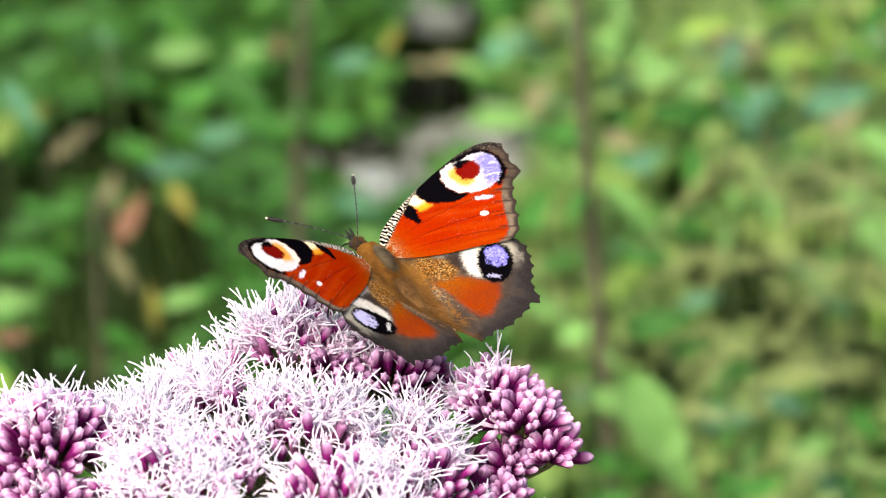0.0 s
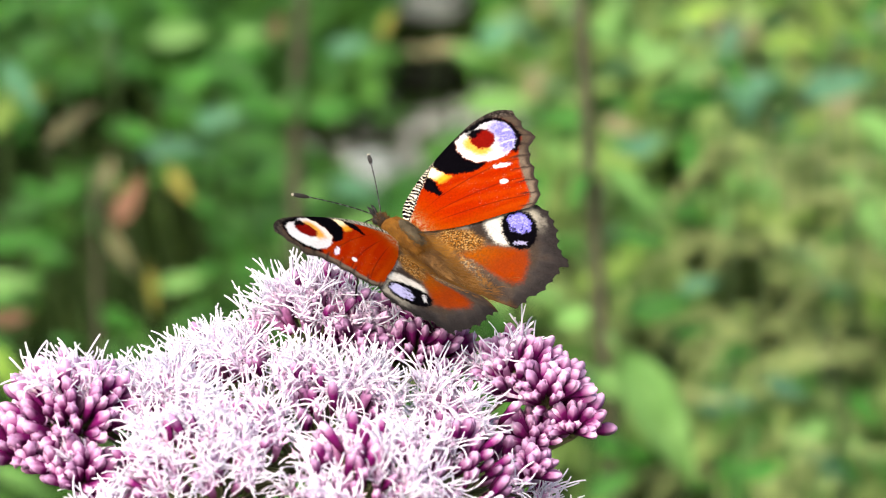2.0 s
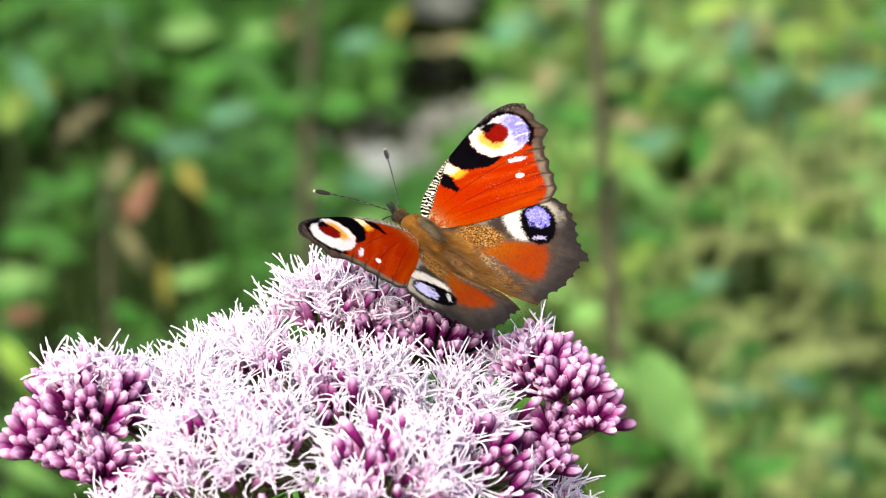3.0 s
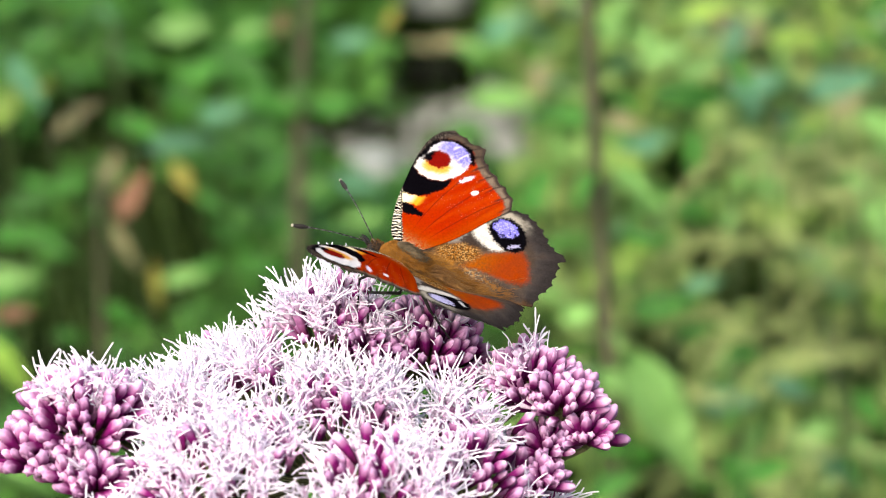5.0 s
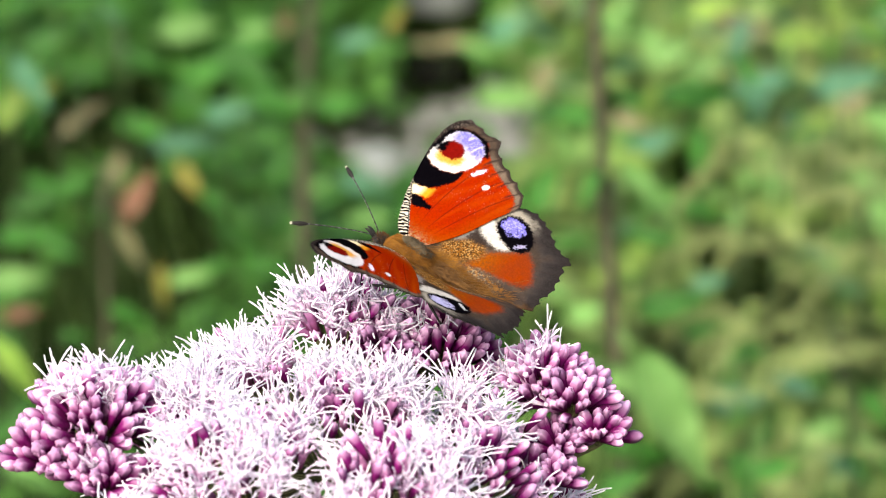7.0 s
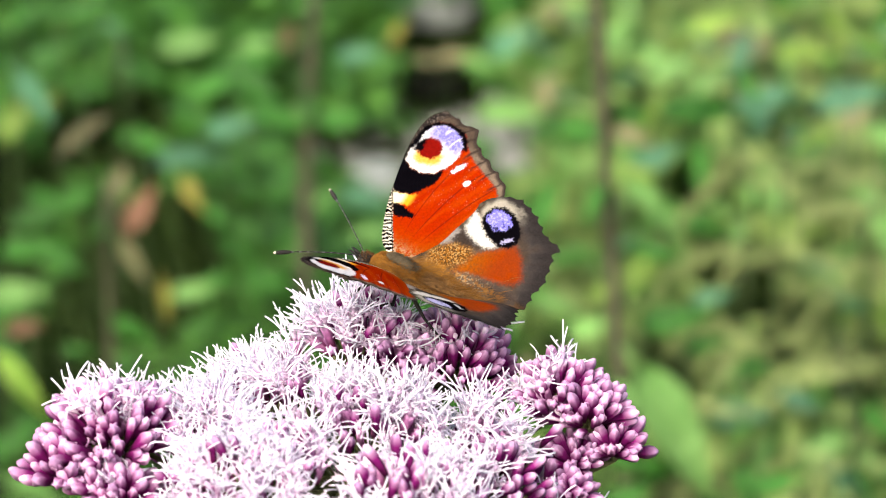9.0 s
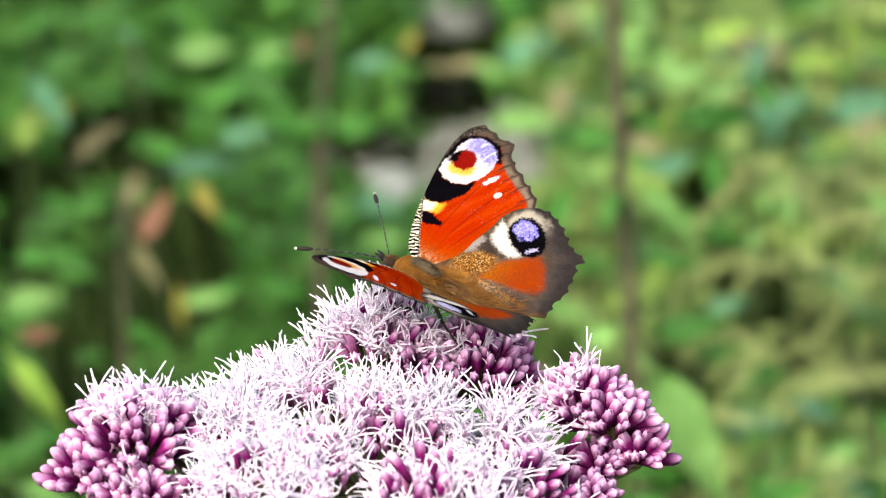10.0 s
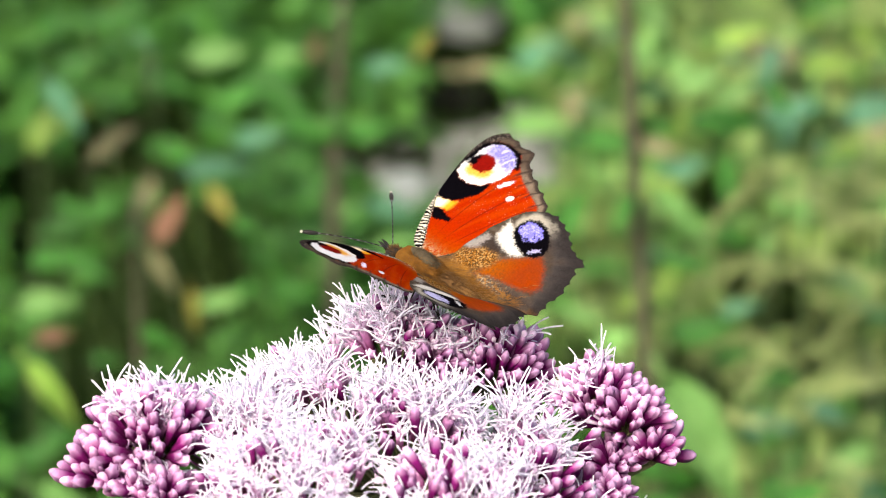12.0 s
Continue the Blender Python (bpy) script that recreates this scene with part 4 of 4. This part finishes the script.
HOLLOWS = [  # gaps between the plants: bearing, fall and breadth, as shares of the reach from the open side of the bank
    (-0.0886, 0.2881, 0.0072), (-0.1186, 0.3040, 0.0072), (-0.0774, 0.3208, 0.0097), (-0.1092, 0.3618, 0.0097), (-0.0954, 0.3326, 0.0051),
    (-0.1054, 0.2915, 0.0040), (-0.0040, 0.2762, 0.0036), (0.0040, 0.2785, 0.0036), (0.0805, 0.3283, 0.0051), (0.0706, 0.3569, 0.0051),
    (0.0691, 0.4006, 0.0072), (0.0722, 0.3047, 0.0024), (0.1204, 0.3600, 0.0048), (0.0989, 0.3496, 0.0039), (0.0872, 0.3360, 0.0042),
    (-0.1215, 0.3183, 0.0048), (-0.0824, 0.3412, 0.0045), (-0.0345, 0.2923, 0.0029), (0.0126, 0.2859, 0.0038), (0.0182, 0.2909, 0.0035),
    (-0.0164, 0.2964, 0.0042), (-0.0751, 0.3284, 0.0095), (-0.0914, 0.3335, 0.0055), (-0.0872, 0.2948, 0.0055),
    (-0.1047, 0.3455, 0.0048), (-0.0025, 0.2608, 0.0045), (0.0040, 0.2595, 0.0050),
]


def in_hollow(p, grow=0.0):
    reach = p[1] + 0.6
    return any((p[0] / reach - a) ** 2 + ((0.795 - p[2]) / reach - b) ** 2 < (r + 0.0015 + grow / reach) ** 2 for a, b, r in HOLLOWS)


LEAVES = {}
for tag, mat in (("green", LEAF), ("pale", LEAF_PALE), ("blue", LEAF_BLUE), ("yellow", LEAF_YELLOW), ("rust", LEAF_RUST), ("tan", LEAF_TAN), ("mustard", LEAF_MUSTARD)):
    LEAVES[tag] = [leaf_mesh("leaf", mat, 0.34, 0.35, 5), leaf_mesh("leaf", mat, 0.42, 0.15, 6), leaf_mesh("leaf", mat, 0.25, 0.6, 7)]


def add_leaf(parent, p, heading, pitch, length, tag, shape=0, roll=0.0):
    """A leaf from p; heading in degrees from +Y towards +X, pitch above the level."""
    m = Matrix.Translation(p) @ Matrix.Rotation(radians(-heading), 4, "Z") @ Matrix.Rotation(radians(pitch), 4, "X") @ Matrix.Rotation(radians(roll), 4, "Y") @ Matrix.Scale(length, 4)
    return part("leaf", LEAVES[tag][shape], None, parent, m=m)


def seed_string(parent, p, heading, length, rng):
    bm = bmesh.new()
    d = Vector((math.sin(radians(heading)), math.cos(radians(heading)), 0))
    pts = [Vector(p)]
    for i in range(7):
        pts.append(pts[-1] + (d * (1.15 - i / 7.5) + Vector((0, 0, 0.25 - 0.17 * i))) * length / 6)
    tube(bm, pts, 0.0006, 4)
    for i in range(26):
        f = rng.uniform(0.8, 6.9)
        q = pts[int(f)].lerp(pts[min(int(f) + 1, 7)], f % 1)
        o = Vector((rng.uniform(-1, 1), rng.uniform(-1, 1), rng.uniform(-1, 0.6))) * 0.0034
        bmesh.ops.create_icosphere(bm, subdivisions=1, radius=rng.uniform(0.0005, 0.0009), matrix=Matrix.Translation(q + o))
    return tagged(part("seed_string", bm, SEED, parent, "hanging string of pale green seeds"), kind="stuff")


def herb(x, y, top, stem_mat, tags, leaf_len, pairs, seed, lean=(0, 0), seeds=0, name="nettle", label="green nettle with toothed leaves in opposite pairs", low=0.35, thick=0.0014):
    """A nettle: one stem from the ground to the height top, with crossed pairs of leaves."""
    rng = random.Random(seed)
    plant = tagged(new(name), label, "plant", "plants on the bank")
    foot = Vector((x, y, bank(x, y) - 0.01))
    tip = Vector((x + lean[0], y + lean[1], top))
    plant.location = foot
    tip = tip - foot
    sag = Vector((rng.uniform(-0.012, 0.012), rng.uniform(-0.012, 0.012), 0))
    pts = bent((0, 0, 0), tip, sag, 10)
    bm = bmesh.new()
    tube(bm, pts, [thick * (1 - 0.55 * i / 10) for i in range(11)], 6)
    part("stem", bm, stem_mat, plant)
    turn = rng.uniform(0, 180)
    for k in range(pairs):
        f = (low + (1 - low) * (k + 0.4) / pairs) * 10
        p = pts[int(f)].lerp(pts[min(10, int(f) + 1)], f % 1)
        size = leaf_len * (1.05 - 0.5 * (k / max(1, pairs - 1)) ** 2) * rng.uniform(0.8, 1.15)
        for side in (0, 180):
            if in_hollow(foot + p, size * 0.5):
                continue
            add_leaf(plant, p, turn + side + rng.uniform(-20, 20), rng.uniform(-65, 5), size * rng.uniform(0.85, 1.1), rng.choice(tags), rng.randrange(3), rng.uniform(-25, 25))
        if seeds and k >= pairs - seeds:
            for _ in range(4):
                seed_string(plant, p, rng.choice((90, 270)) + rng.uniform(-60, 60), rng.uniform(0.026, 0.045), rng)
        turn += 90 + rng.uniform(-12, 12)
    return plant


# leaves that stand out: place of the middle, lean of the tip (0 level to +X, 90 upright), length, kind, shape
LEFT_HIGH = [
    (-0.180, 0.900, 0.367, 60, 0.027, "yellow", 1), (-0.170, 0.920, 0.367, 60, 0.017, "mustard", 2), (-0.146, 0.850, 0.377, 45, 0.029, "tan", 2), (-0.110, 0.920, 0.344, 12, 0.031, "blue", 0),
    (-0.129, 0.950, 0.341, -15, 0.028, "green", 1), (-0.116, 1.050, 0.359, 10, 0.032, "pale", 1), (-0.135, 1.000, 0.359, -10, 0.034, "green", 0), (-0.087, 1.000, 0.354, -25, 0.039, "green", 1),
    (-0.076, 1.020, 0.323, 5, 0.029, "green", 0), (-0.096, 1.000, 0.311, 30, 0.024, "green", 2), (-0.086, 1.080, 0.351, 20, 0.022, "pale", 0), (-0.069, 1.000, 0.376, 80, 0.015, "rust", 1),
]
LEFT_LOW = [
    (-0.124, 0.850, 0.342, 62, 0.026, "rust", 1), (-0.135, 0.880, 0.345, 80, 0.017, "tan", 1), (-0.104, 0.860, 0.345, -55, 0.019, "mustard", 1), (-0.167, 0.850, 0.325, 8, 0.034, "green", 0),
    (-0.172, 0.900, 0.323, 20, 0.027, "green", 1), (-0.169, 0.800, 0.322, 5, 0.028, "pale", 1), (-0.156, 0.840, 0.322, -20, 0.021, "green", 1), (-0.123, 0.800, 0.334, -60, 0.025, "tan", 2),
    (-0.162, 0.750, 0.325, 10, 0.017, "rust", 1), (-0.147, 0.620, 0.348, -48, 0.035, "yellow", 2), (-0.103, 0.850, 0.306, 15, 0.022, "pale", 1), (-0.125, 0.820, 0.299, -25, 0.024, "green", 0),
    (-0.098, 0.900, 0.293, 40, 0.020, "green", 1),
]
LEFT_FOOT = [
    (-0.108, 0.760, 0.331, -82, 0.021, "mustard", 2), (-0.143, 0.620, 0.310, -12, 0.027, "pale", 2), (-0.156, 0.660, 0.313, 30, 0.023, "green", 1), (-0.146, 0.800, 0.298, 0, 0.016, "green", 0),
    (-0.088, 0.950, 0.290, -30, 0.028, "green", 0), (-0.070, 0.980, 0.293, 15, 0.026, "green", 1), (-0.075, 0.920, 0.287, -10, 0.023, "green", 1), (-0.056, 1.020, 0.294, 50, 0.024, "pale", 2),
    (-0.174, 0.800, 0.296, -30, 0.019, "green", 1), (-0.149, 0.680, 0.310, -15, 0.021, "green", 0),
]
LEFT_MID = [
    (-0.092, 0.950, 0.348, 15, 0.025, "blue", 1), (-0.082, 0.950, 0.319, -20, 0.025, "green", 0), (-0.097, 0.920, 0.316, -35, 0.020, "green", 1), (-0.070, 1.000, 0.311, 30, 0.024, "green", 1),
    (-0.110, 1.000, 0.340, -10, 0.029, "green", 0), (-0.064, 1.050, 0.326, 10, 0.024, "pale", 0), (-0.155, 0.900, 0.331, 20, 0.022, "green", 1), (-0.170, 0.920, 0.325, -10, 0.022, "green", 0),
]
BY_STONES = [
    (-0.039, 1.120, 0.335, 10, 0.024, "blue", 1), (-0.021, 1.150, 0.340, 60, 0.020, "mustard", 2), (0.017, 1.150, 0.324, -10, 0.02, "pale", 1), (-0.006, 1.140, 0.327, -12, 0.016, "tan", 0), (0.006, 1.140, 0.329, 8, 0.017, "tan", 1), (-0.046, 1.050, 0.323, 15, 0.027, "green", 1),
    (-0.055, 1.020, 0.311, -20, 0.024, "green", 0), (-0.035, 1.020, 0.294, -10, 0.026, "blue", 1), (-0.031, 1.000, 0.284, 10, 0.026, "pale", 0), (-0.050, 1.100, 0.329, -50, 0.025, "green", 1),
    (0.017, 1.050, 0.310, -12, 0.024, "green", 1), (0.033, 0.980, 0.347, 8, 0.038, "pale", 0), (0.034, 1.100, 0.348, 35, 0.030, "blue", 1), (0.049, 1.100, 0.346, -20, 0.025, "blue", 2),
    (0.050, 1.080, 0.332, 20, 0.016, "tan", 1),
]
RIGHT_HIGH = [
    (0.082, 0.800, 0.378, 34, 0.034, "blue", 0), (0.075, 0.600, 0.420, -34, 0.037, "pale", 2), (0.081, 0.900, 0.358, -10, 0.020, "tan", 1), (0.113, 0.900, 0.373, 8, 0.051, "green", 2),
    (0.132, 0.850, 0.390, 12, 0.028, "blue", 1), (0.167, 0.850, 0.390, 14, 0.035, "blue", 1), (0.122, 1.020, 0.375, 20, 0.031, "yellow", 1), (0.138, 1.000, 0.372, -15, 0.036, "tan", 1),
    (0.161, 0.980, 0.375, 10, 0.033, "yellow", 0), (0.172, 0.950, 0.391, -65, 0.028, "yellow", 0), (0.182, 0.900, 0.396, -20, 0.022, "green", 1), (0.102, 0.980, 0.367, 25, 0.028, "pale", 1),
    (0.082, 1.050, 0.359, -30, 0.024, "pale", 0),
]
RIGHT_MID = [
    (0.046, 0.950, 0.315, 65, 0.030, "green", 1), (0.056, 0.950, 0.330, -50, 0.028, "pale", 2), (0.082, 0.750, 0.356, -10, 0.024, "green", 1), (0.055, 0.900, 0.306, 20, 0.022, "green", 0),
    (0.153, 0.720, 0.347, -25, 0.021, "blue", 1), (0.104, 0.750, 0.338, 15, 0.018, "blue", 1), (0.087, 0.700, 0.346, 10, 0.030, "green", 1), (0.146, 0.800, 0.381, 30, 0.021, "green", 1),
    (0.172, 0.800, 0.362, -20, 0.023, "pale", 1), (0.118, 0.800, 0.349, 60, 0.016, "pale", 1), (0.073, 0.780, 0.329, -5, 0.023, "green", 1), (0.060, 0.800, 0.308, 20, 0.021, "pale", 1),
    (0.048, 0.850, 0.300, -15, 0.026, "pale", 0),
]
RIGHT_LOW = [
    (0.082, 0.600, 0.339, -55, 0.060, "pale", 0), (0.067, 0.620, 0.343, -25, 0.024, "pale", 1), (0.070, 0.620, 0.320, -12, 0.029, "green", 0), (0.108, 0.660, 0.323, 4, 0.027, "blue", 1),
    (0.131, 0.680, 0.321, -20, 0.021, "blue", 1), (0.119, 0.600, 0.321, 15, 0.026, "green", 0), (0.145, 0.620, 0.313, -25, 0.025, "blue", 0), (0.106, 0.600, 0.317, -60, 0.022, "green", 1),
    (0.137, 0.640, 0.318, 30, 0.023, "pale", 1), (0.159, 0.660, 0.319, -40, 0.019, "green", 1), (0.064, 0.600, 0.315, 25, 0.022, "green", 1), (0.117, 0.700, 0.327, -15, 0.022, "green", 1),
    (0.100, 0.720, 0.329, 10, 0.020, "green", 1),
]


def sprig(x, y, z, lean, length, tag, shape, rng):
    """A young shoot: a thin stem out of the ground that holds up one broad leaf, turned to the light."""
    words = {"green": "green", "pale": "pale green", "blue": "blue-green", "yellow": "yellow-green", "rust": "withered red-brown", "tan": "dry tan", "mustard": "mustard-yellow"}[tag]
    plant = tagged(new("shoot"), "thin shoot with one broad " + words + " leaf", "plant", "plants on the bank")
    tip = Vector((math.cos(radians(lean)), 0.35 * math.sin(radians(lean)), math.sin(radians(lean)))).normalized()
    face = Vector((rng.uniform(-0.25, 0.25), -0.75, 0.66))
    face = (face - face.dot(tip) * tip).normalized()
    side = tip.cross(face)
    m = Matrix((side, tip, face)).transposed().to_4x4()
    start = Vector((x, y, z)) - tip * length * 0.48
    foot = Vector((x + rng.uniform(-0.02, 0.02), y + 0.03, 0))
    foot.z = bank(foot.x, foot.y) - 0.01
    plant.location = foot
    bm = bmesh.new()
    tube(bm, bent((0, 0, 0), start - foot, (0, 0.012, 0), 8), [0.0008 - 0.0003 * i / 8 for i in range(9)], 5)
    part("stem", bm, STEM_GREEN, plant)
    part("leaf", LEAVES[tag][shape], None, plant, m=Matrix.Translation(start - foot) @ m @ Matrix.Scale(length, 4))


def ground_cover():
    """Low leaves all over the bank."""
    rng = random.Random(21)
    green, pale = bmesh.new(), bmesh.new()
    for k in range(54000):
        if k < 42000:
            y = rng.uniform(0.55, 1.7) + rng.gauss(0, 0.12)
            x = rng.uniform(-0.36, 0.36) + rng.gauss(0, 0.12)
        else:
            y = rng.gauss(0.9, 1.3)
            x = rng.gauss(0.0, 1.3)
        if math.hypot(x * 0.8, y - 1.285) < 0.018 or abs(x) < 0.026 and (1.15 < y < 1.25 or 1.33 < y < 1.43) and rng.random() < 0.75 or noise.noise((x * 9, y * 9, 3)) < -0.25:
            continue
        a, L = rng.uniform(0, 6.28), rng.uniform(0.012, 0.03)
        z = bank(x, y) + (0.04 if abs(x) < 0.07 and y > 1.1 else 0.1 if x > 0 else 0.075) * rng.random() ** 1.5
        d, e = Vector((math.cos(a), math.sin(a), rng.uniform(-0.3, 0.6))), Vector((-math.sin(a), math.cos(a), rng.uniform(-0.3, 0.3)))
        p = Vector((x, y, z))
        if in_hollow(p + d * L * 0.5, L * 0.5):
            continue
        bm = pale if x > 0.022 * (0.6 + y) + 0.02 * noise.noise((x * 12, y * 12, 9)) and rng.random() < 0.85 else green
        v = [bm.verts.new(q) for q in (p, p + d * L * 0.45 + e * L * 0.34, p + d * L - Vector((0, 0, L * 0.3)), p + d * L * 0.45 - e * L * 0.34, p + d * L * 0.5 - Vector((0, 0, L * 0.08)))]
        for i in range(4):
            bm.faces.new((v[i], v[(i + 1) % 4], v[4]))
    tagged(new("ground_cover", mesh_of("ground_cover", green, COVER)), "low green creeping leaves over the earth", "ground cover", kind="stuff")
    tagged(new("ground_cover", mesh_of("ground_cover", pale, COVER_PALE)), "pale yellow-green low leaves over the earth", "ground cover", kind="stuff")


def grass():
    """Thin bent blades between the plants."""
    rng = random.Random(33)
    bm = bmesh.new()
    for _ in range(2600):
        y = rng.uniform(0.75, 2.6)
        x = rng.uniform(-1.0, 1.0)
        if abs(x) < 0.05 and y < 1.4 or -0.32 < x < -0.04 and rng.random() < 0.75:
            continue
        p = Vector((x, y, bank(x, y)))
        a = rng.uniform(0, 6.28)
        out = Vector((math.cos(a), math.sin(a), 0)) * rng.uniform(0.02, 0.1)
        side = Vector((-math.sin(a), math.cos(a), 0)) * rng.uniform(0.0007, 0.0016)
        tall = rng.uniform(0.06, 0.2)
        rows = []
        for i in range(6):
            f = i / 5
            c = p + out * f * f + Vector((0, 0, tall * f * (1 - 0.35 * f)))
            rows.append((bm.verts.new(c - side * (1.05 - f)), bm.verts.new(c + Vector((0, 0, -0.0006))), bm.verts.new(c + side * (1.05 - f))))
        for r0, r1 in zip(rows, rows[1:]):
            bm.faces.new((r0[0], r0[1], r1[1], r1[0]))
            bm.faces.new((r0[1], r0[2], r1[2], r1[1]))
    tagged(new("grass", mesh_of("grass", bm, GRASS)), "thin pale green grass blades on the bank", "grass", kind="stuff")


def planting():
    rng = random.Random(5)
    k = 0
    for y, xs, size in ((0.95, 8, 0.034), (1.10, 9, 0.036), (1.30, 10, 0.038), (1.55, 11, 0.04), (1.9, 10, 0.045)):
        wide = 0.2 + 0.16 * (y - 0.7)
        for i in range(xs):
            k += 1
            x = -wide + 2 * wide * (i + 0.5) / xs + rng.uniform(-0.02, 0.02)
            yy = y + rng.uniform(-0.06, 0.06)
            top = 0.795 - (0.6 + yy) * 0.245 + rng.uniform(-0.05, 0.05)
            if -0.08 < x < 0.06 and yy < 1.45:      # an opening over the stones
                top -= 0.105
            if x < -0.06 and rng.random() < 0.55:
                continue
            tags = ["green", "green", "green", "green", "green", "pale"] if x < 0.0 else ["green", "pale", "pale", "yellow", "pale", "blue"]
            if rng.random() < 0.2:
                tags = tags + ["yellow"]
            herb(x, yy, top, STEM_GREEN, tags, size, 8, 100 + k, (rng.uniform(-0.03, 0.03), rng.uniform(-0.03, 0.03)))
    # the rest of the nettle bed on both sides
    for _ in range(46):
        x, y = rng.choice((-1, 1)) * rng.uniform(0.34, 1.4), rng.uniform(-0.1, 2.8)
        k += 1
        herb(x, y, bank(x, y) + rng.uniform(0.3, 0.55), STEM_GREEN, ["green", "green", "pale", "blue"], 0.045, 6, 100 + k, (rng.uniform(-0.03, 0.03), rng.uniform(-0.03, 0.03)))
    # the nettles that stand out
    herb(0.0926, 0.64, 0.53, STEM_BROWN, ["green", "pale"], 0.022, 3, 7, (-0.043, 0.0), 0, label="tall nettle with a dark brown stem", low=0.55, thick=0.0042)
    seedy = "nettle hung with pale green seed strings"
    for x, y, top, tags, seed in ((0.129, 0.66, 0.43, ["pale", "green"], 8), (0.152, 0.7, 0.41, ["pale", "green"], 9), (0.119, 0.73, 0.4, ["pale", "yellow"], 10),
                                  (0.166, 0.68, 0.405, ["pale", "green"], 14), (0.142, 0.6, 0.37, ["blue", "green"], 15), (0.112, 0.62, 0.345, ["pale", "green"], 16)):
        herb(x, y, top, STEM_GREEN, tags, 0.024, 6, seed, (-0.004, 0.024), 3, label=seedy, low=0.42)
    herb(-0.133, 0.78, 0.37, STEM_BROWN, ["green"], 0.018, 3, 12, (0.0, 0.02), 0, label="nettle with a dark brown stem", low=0.6, thick=0.0022)
    herb(-0.054, 0.93, 0.42, STEM_BROWN, ["green"], 0.022, 3, 13, (0.0, 0.02), 0, label="nettle with a dark brown stem", low=0.6, thick=0.0048)
    herb(-0.115, 0.9, 0.4, STEM_GREEN, ["green"], 0.02, 1, 17, (-0.02, 0.0), 0, label="thin nettle with a bare green stem", low=0.85, thick=0.002)
    for row in LEFT_HIGH + LEFT_MID + LEFT_LOW + LEFT_FOOT + BY_STONES + RIGHT_HIGH + RIGHT_MID + RIGHT_LOW:
        sprig(*row, rng)
    # younger shoots between them
    for _ in range(330):
        y = rng.uniform(0.75, 1.3)
        reach = 0.6 + y
        x = rng.uniform(-0.13, 0.135) * reach
        z = 0.795 - reach * rng.uniform(0.25, 0.41)
        if in_hollow((x, y, z), 0.008) or z < bank(x, y) + 0.01 or x < -0.03 * reach and rng.random() < 0.45:
            continue
        if -0.028 * reach < x < 0.026 * reach and z > 0.795 - reach * 0.315:
            continue
        kinds = ["green", "green", "green", "green", "pale", "blue"] if x < -0.02 else ["green", "green", "pale", "blue", "yellow", "tan", "green"]
        sprig(x, y, z, rng.choice((-1, 1)) * rng.uniform(-70, 30) + rng.choice((0, 180)), rng.uniform(0.009, 0.03), rng.choice(kinds), rng.randrange(3), rng)
    ground_cover()
    grass()


planting()


def stones():
    stone(0.0, 1.41, 0.028, STONE, "large grey stone lying among plants", 1.0, 0.75)
    stone(-0.031, 1.2, 0.02, STONE, "pale grey stone on the earth", 2.0)
    stone(0.021, 1.235, 0.02, STONE_PINK, "pinkish flat stone on the earth", 3.0, 0.3)
    stone(0.04, 1.215, 0.016, STONE_PINK, "pinkish flat stone on the earth", 4.0, 0.3)
    # added black lump that paints the dark of a hole; no stone lies there
    stone(-0.003, 1.29, 0.019, DARK_HOLE, "black lump standing in for a shaded hole in the bank", 5.0, 0.5)
    for x, y, size, seed in ((-0.022, 1.215, 0.013, 6), (0.034, 1.27, 0.015, 7), (0.006, 1.2, 0.013, 8), (-0.01, 1.19, 0.011, 11), (0.02, 1.185, 0.012, 12)):
        stone(x, y, size, STONE_PINK, "pinkish flat stone on the earth", seed * 1.0, 0.4)
    # loose pebbles over the bare spot
    rng = random.Random(77)
    bm = bmesh.new()
    for _ in range(330):
        x, y = rng.gauss(0.004, 0.03), rng.uniform(1.12, 1.28)
        if math.hypot(x * 0.8, y - 1.285) < 0.019:
            continue
        r = rng.uniform(0.0016, 0.0055)
        m = Matrix.Translation((x, y, bank(x, y) + r * 0.25)) @ Matrix.Rotation(rng.uniform(0, 6.28), 4, "Z") @ Matrix.Diagonal((r * rng.uniform(0.8, 1.4), r, r * rng.uniform(0.45, 0.8), 1))
        bmesh.ops.create_icosphere(bm, subdivisions=1, radius=1.0, matrix=m)
    tagged(new("pebbles", mesh_of("pebbles", bm, STONE_PINK)), "loose pinkish-grey pebbles on bare earth", "pebbles", kind="stuff")


stones()


# ---- what moves ----
def motions():
    walk(BUTTERFLY, [(r[0], pose(*r[1:7])) for r in BODY_ROWS])
    for ob, hind, sx in zip(WINGS, (0, 1, 0, 1), (1, 1, -1, -1)):
        rows = []
        for r in BODY_ROWS:
            right, left, h_right, h_left, s_right, s_left, sh_right, sh_left = r[7:15]
            up = (right if sx > 0 else left) + ((h_right if sx > 0 else h_left) if hind else 0)
            sweep = (sh_right if sx > 0 else sh_left) if hind else (s_right if sx > 0 else s_left)
            place = Matrix.Translation((sx * 1.35 * MM, (-1.8 if hind else 1.35) * MM, (0.3 if hind else 0.72) * MM))
            rows.append((r[0], place @ Matrix.Rotation(radians(-sx * up), 4, "Y") @ Matrix.Rotation(radians(sx * sweep), 4, "Z")))
        walk(ob, rows)
    for ob, aims in zip(ANTENNAE, (LEFT_ANTENNA, RIGHT_ANTENNA)):
        walk(ob, [(t, pose(*ob.location, rx, 0, rz)) for t, rx, rz in aims])


motions()
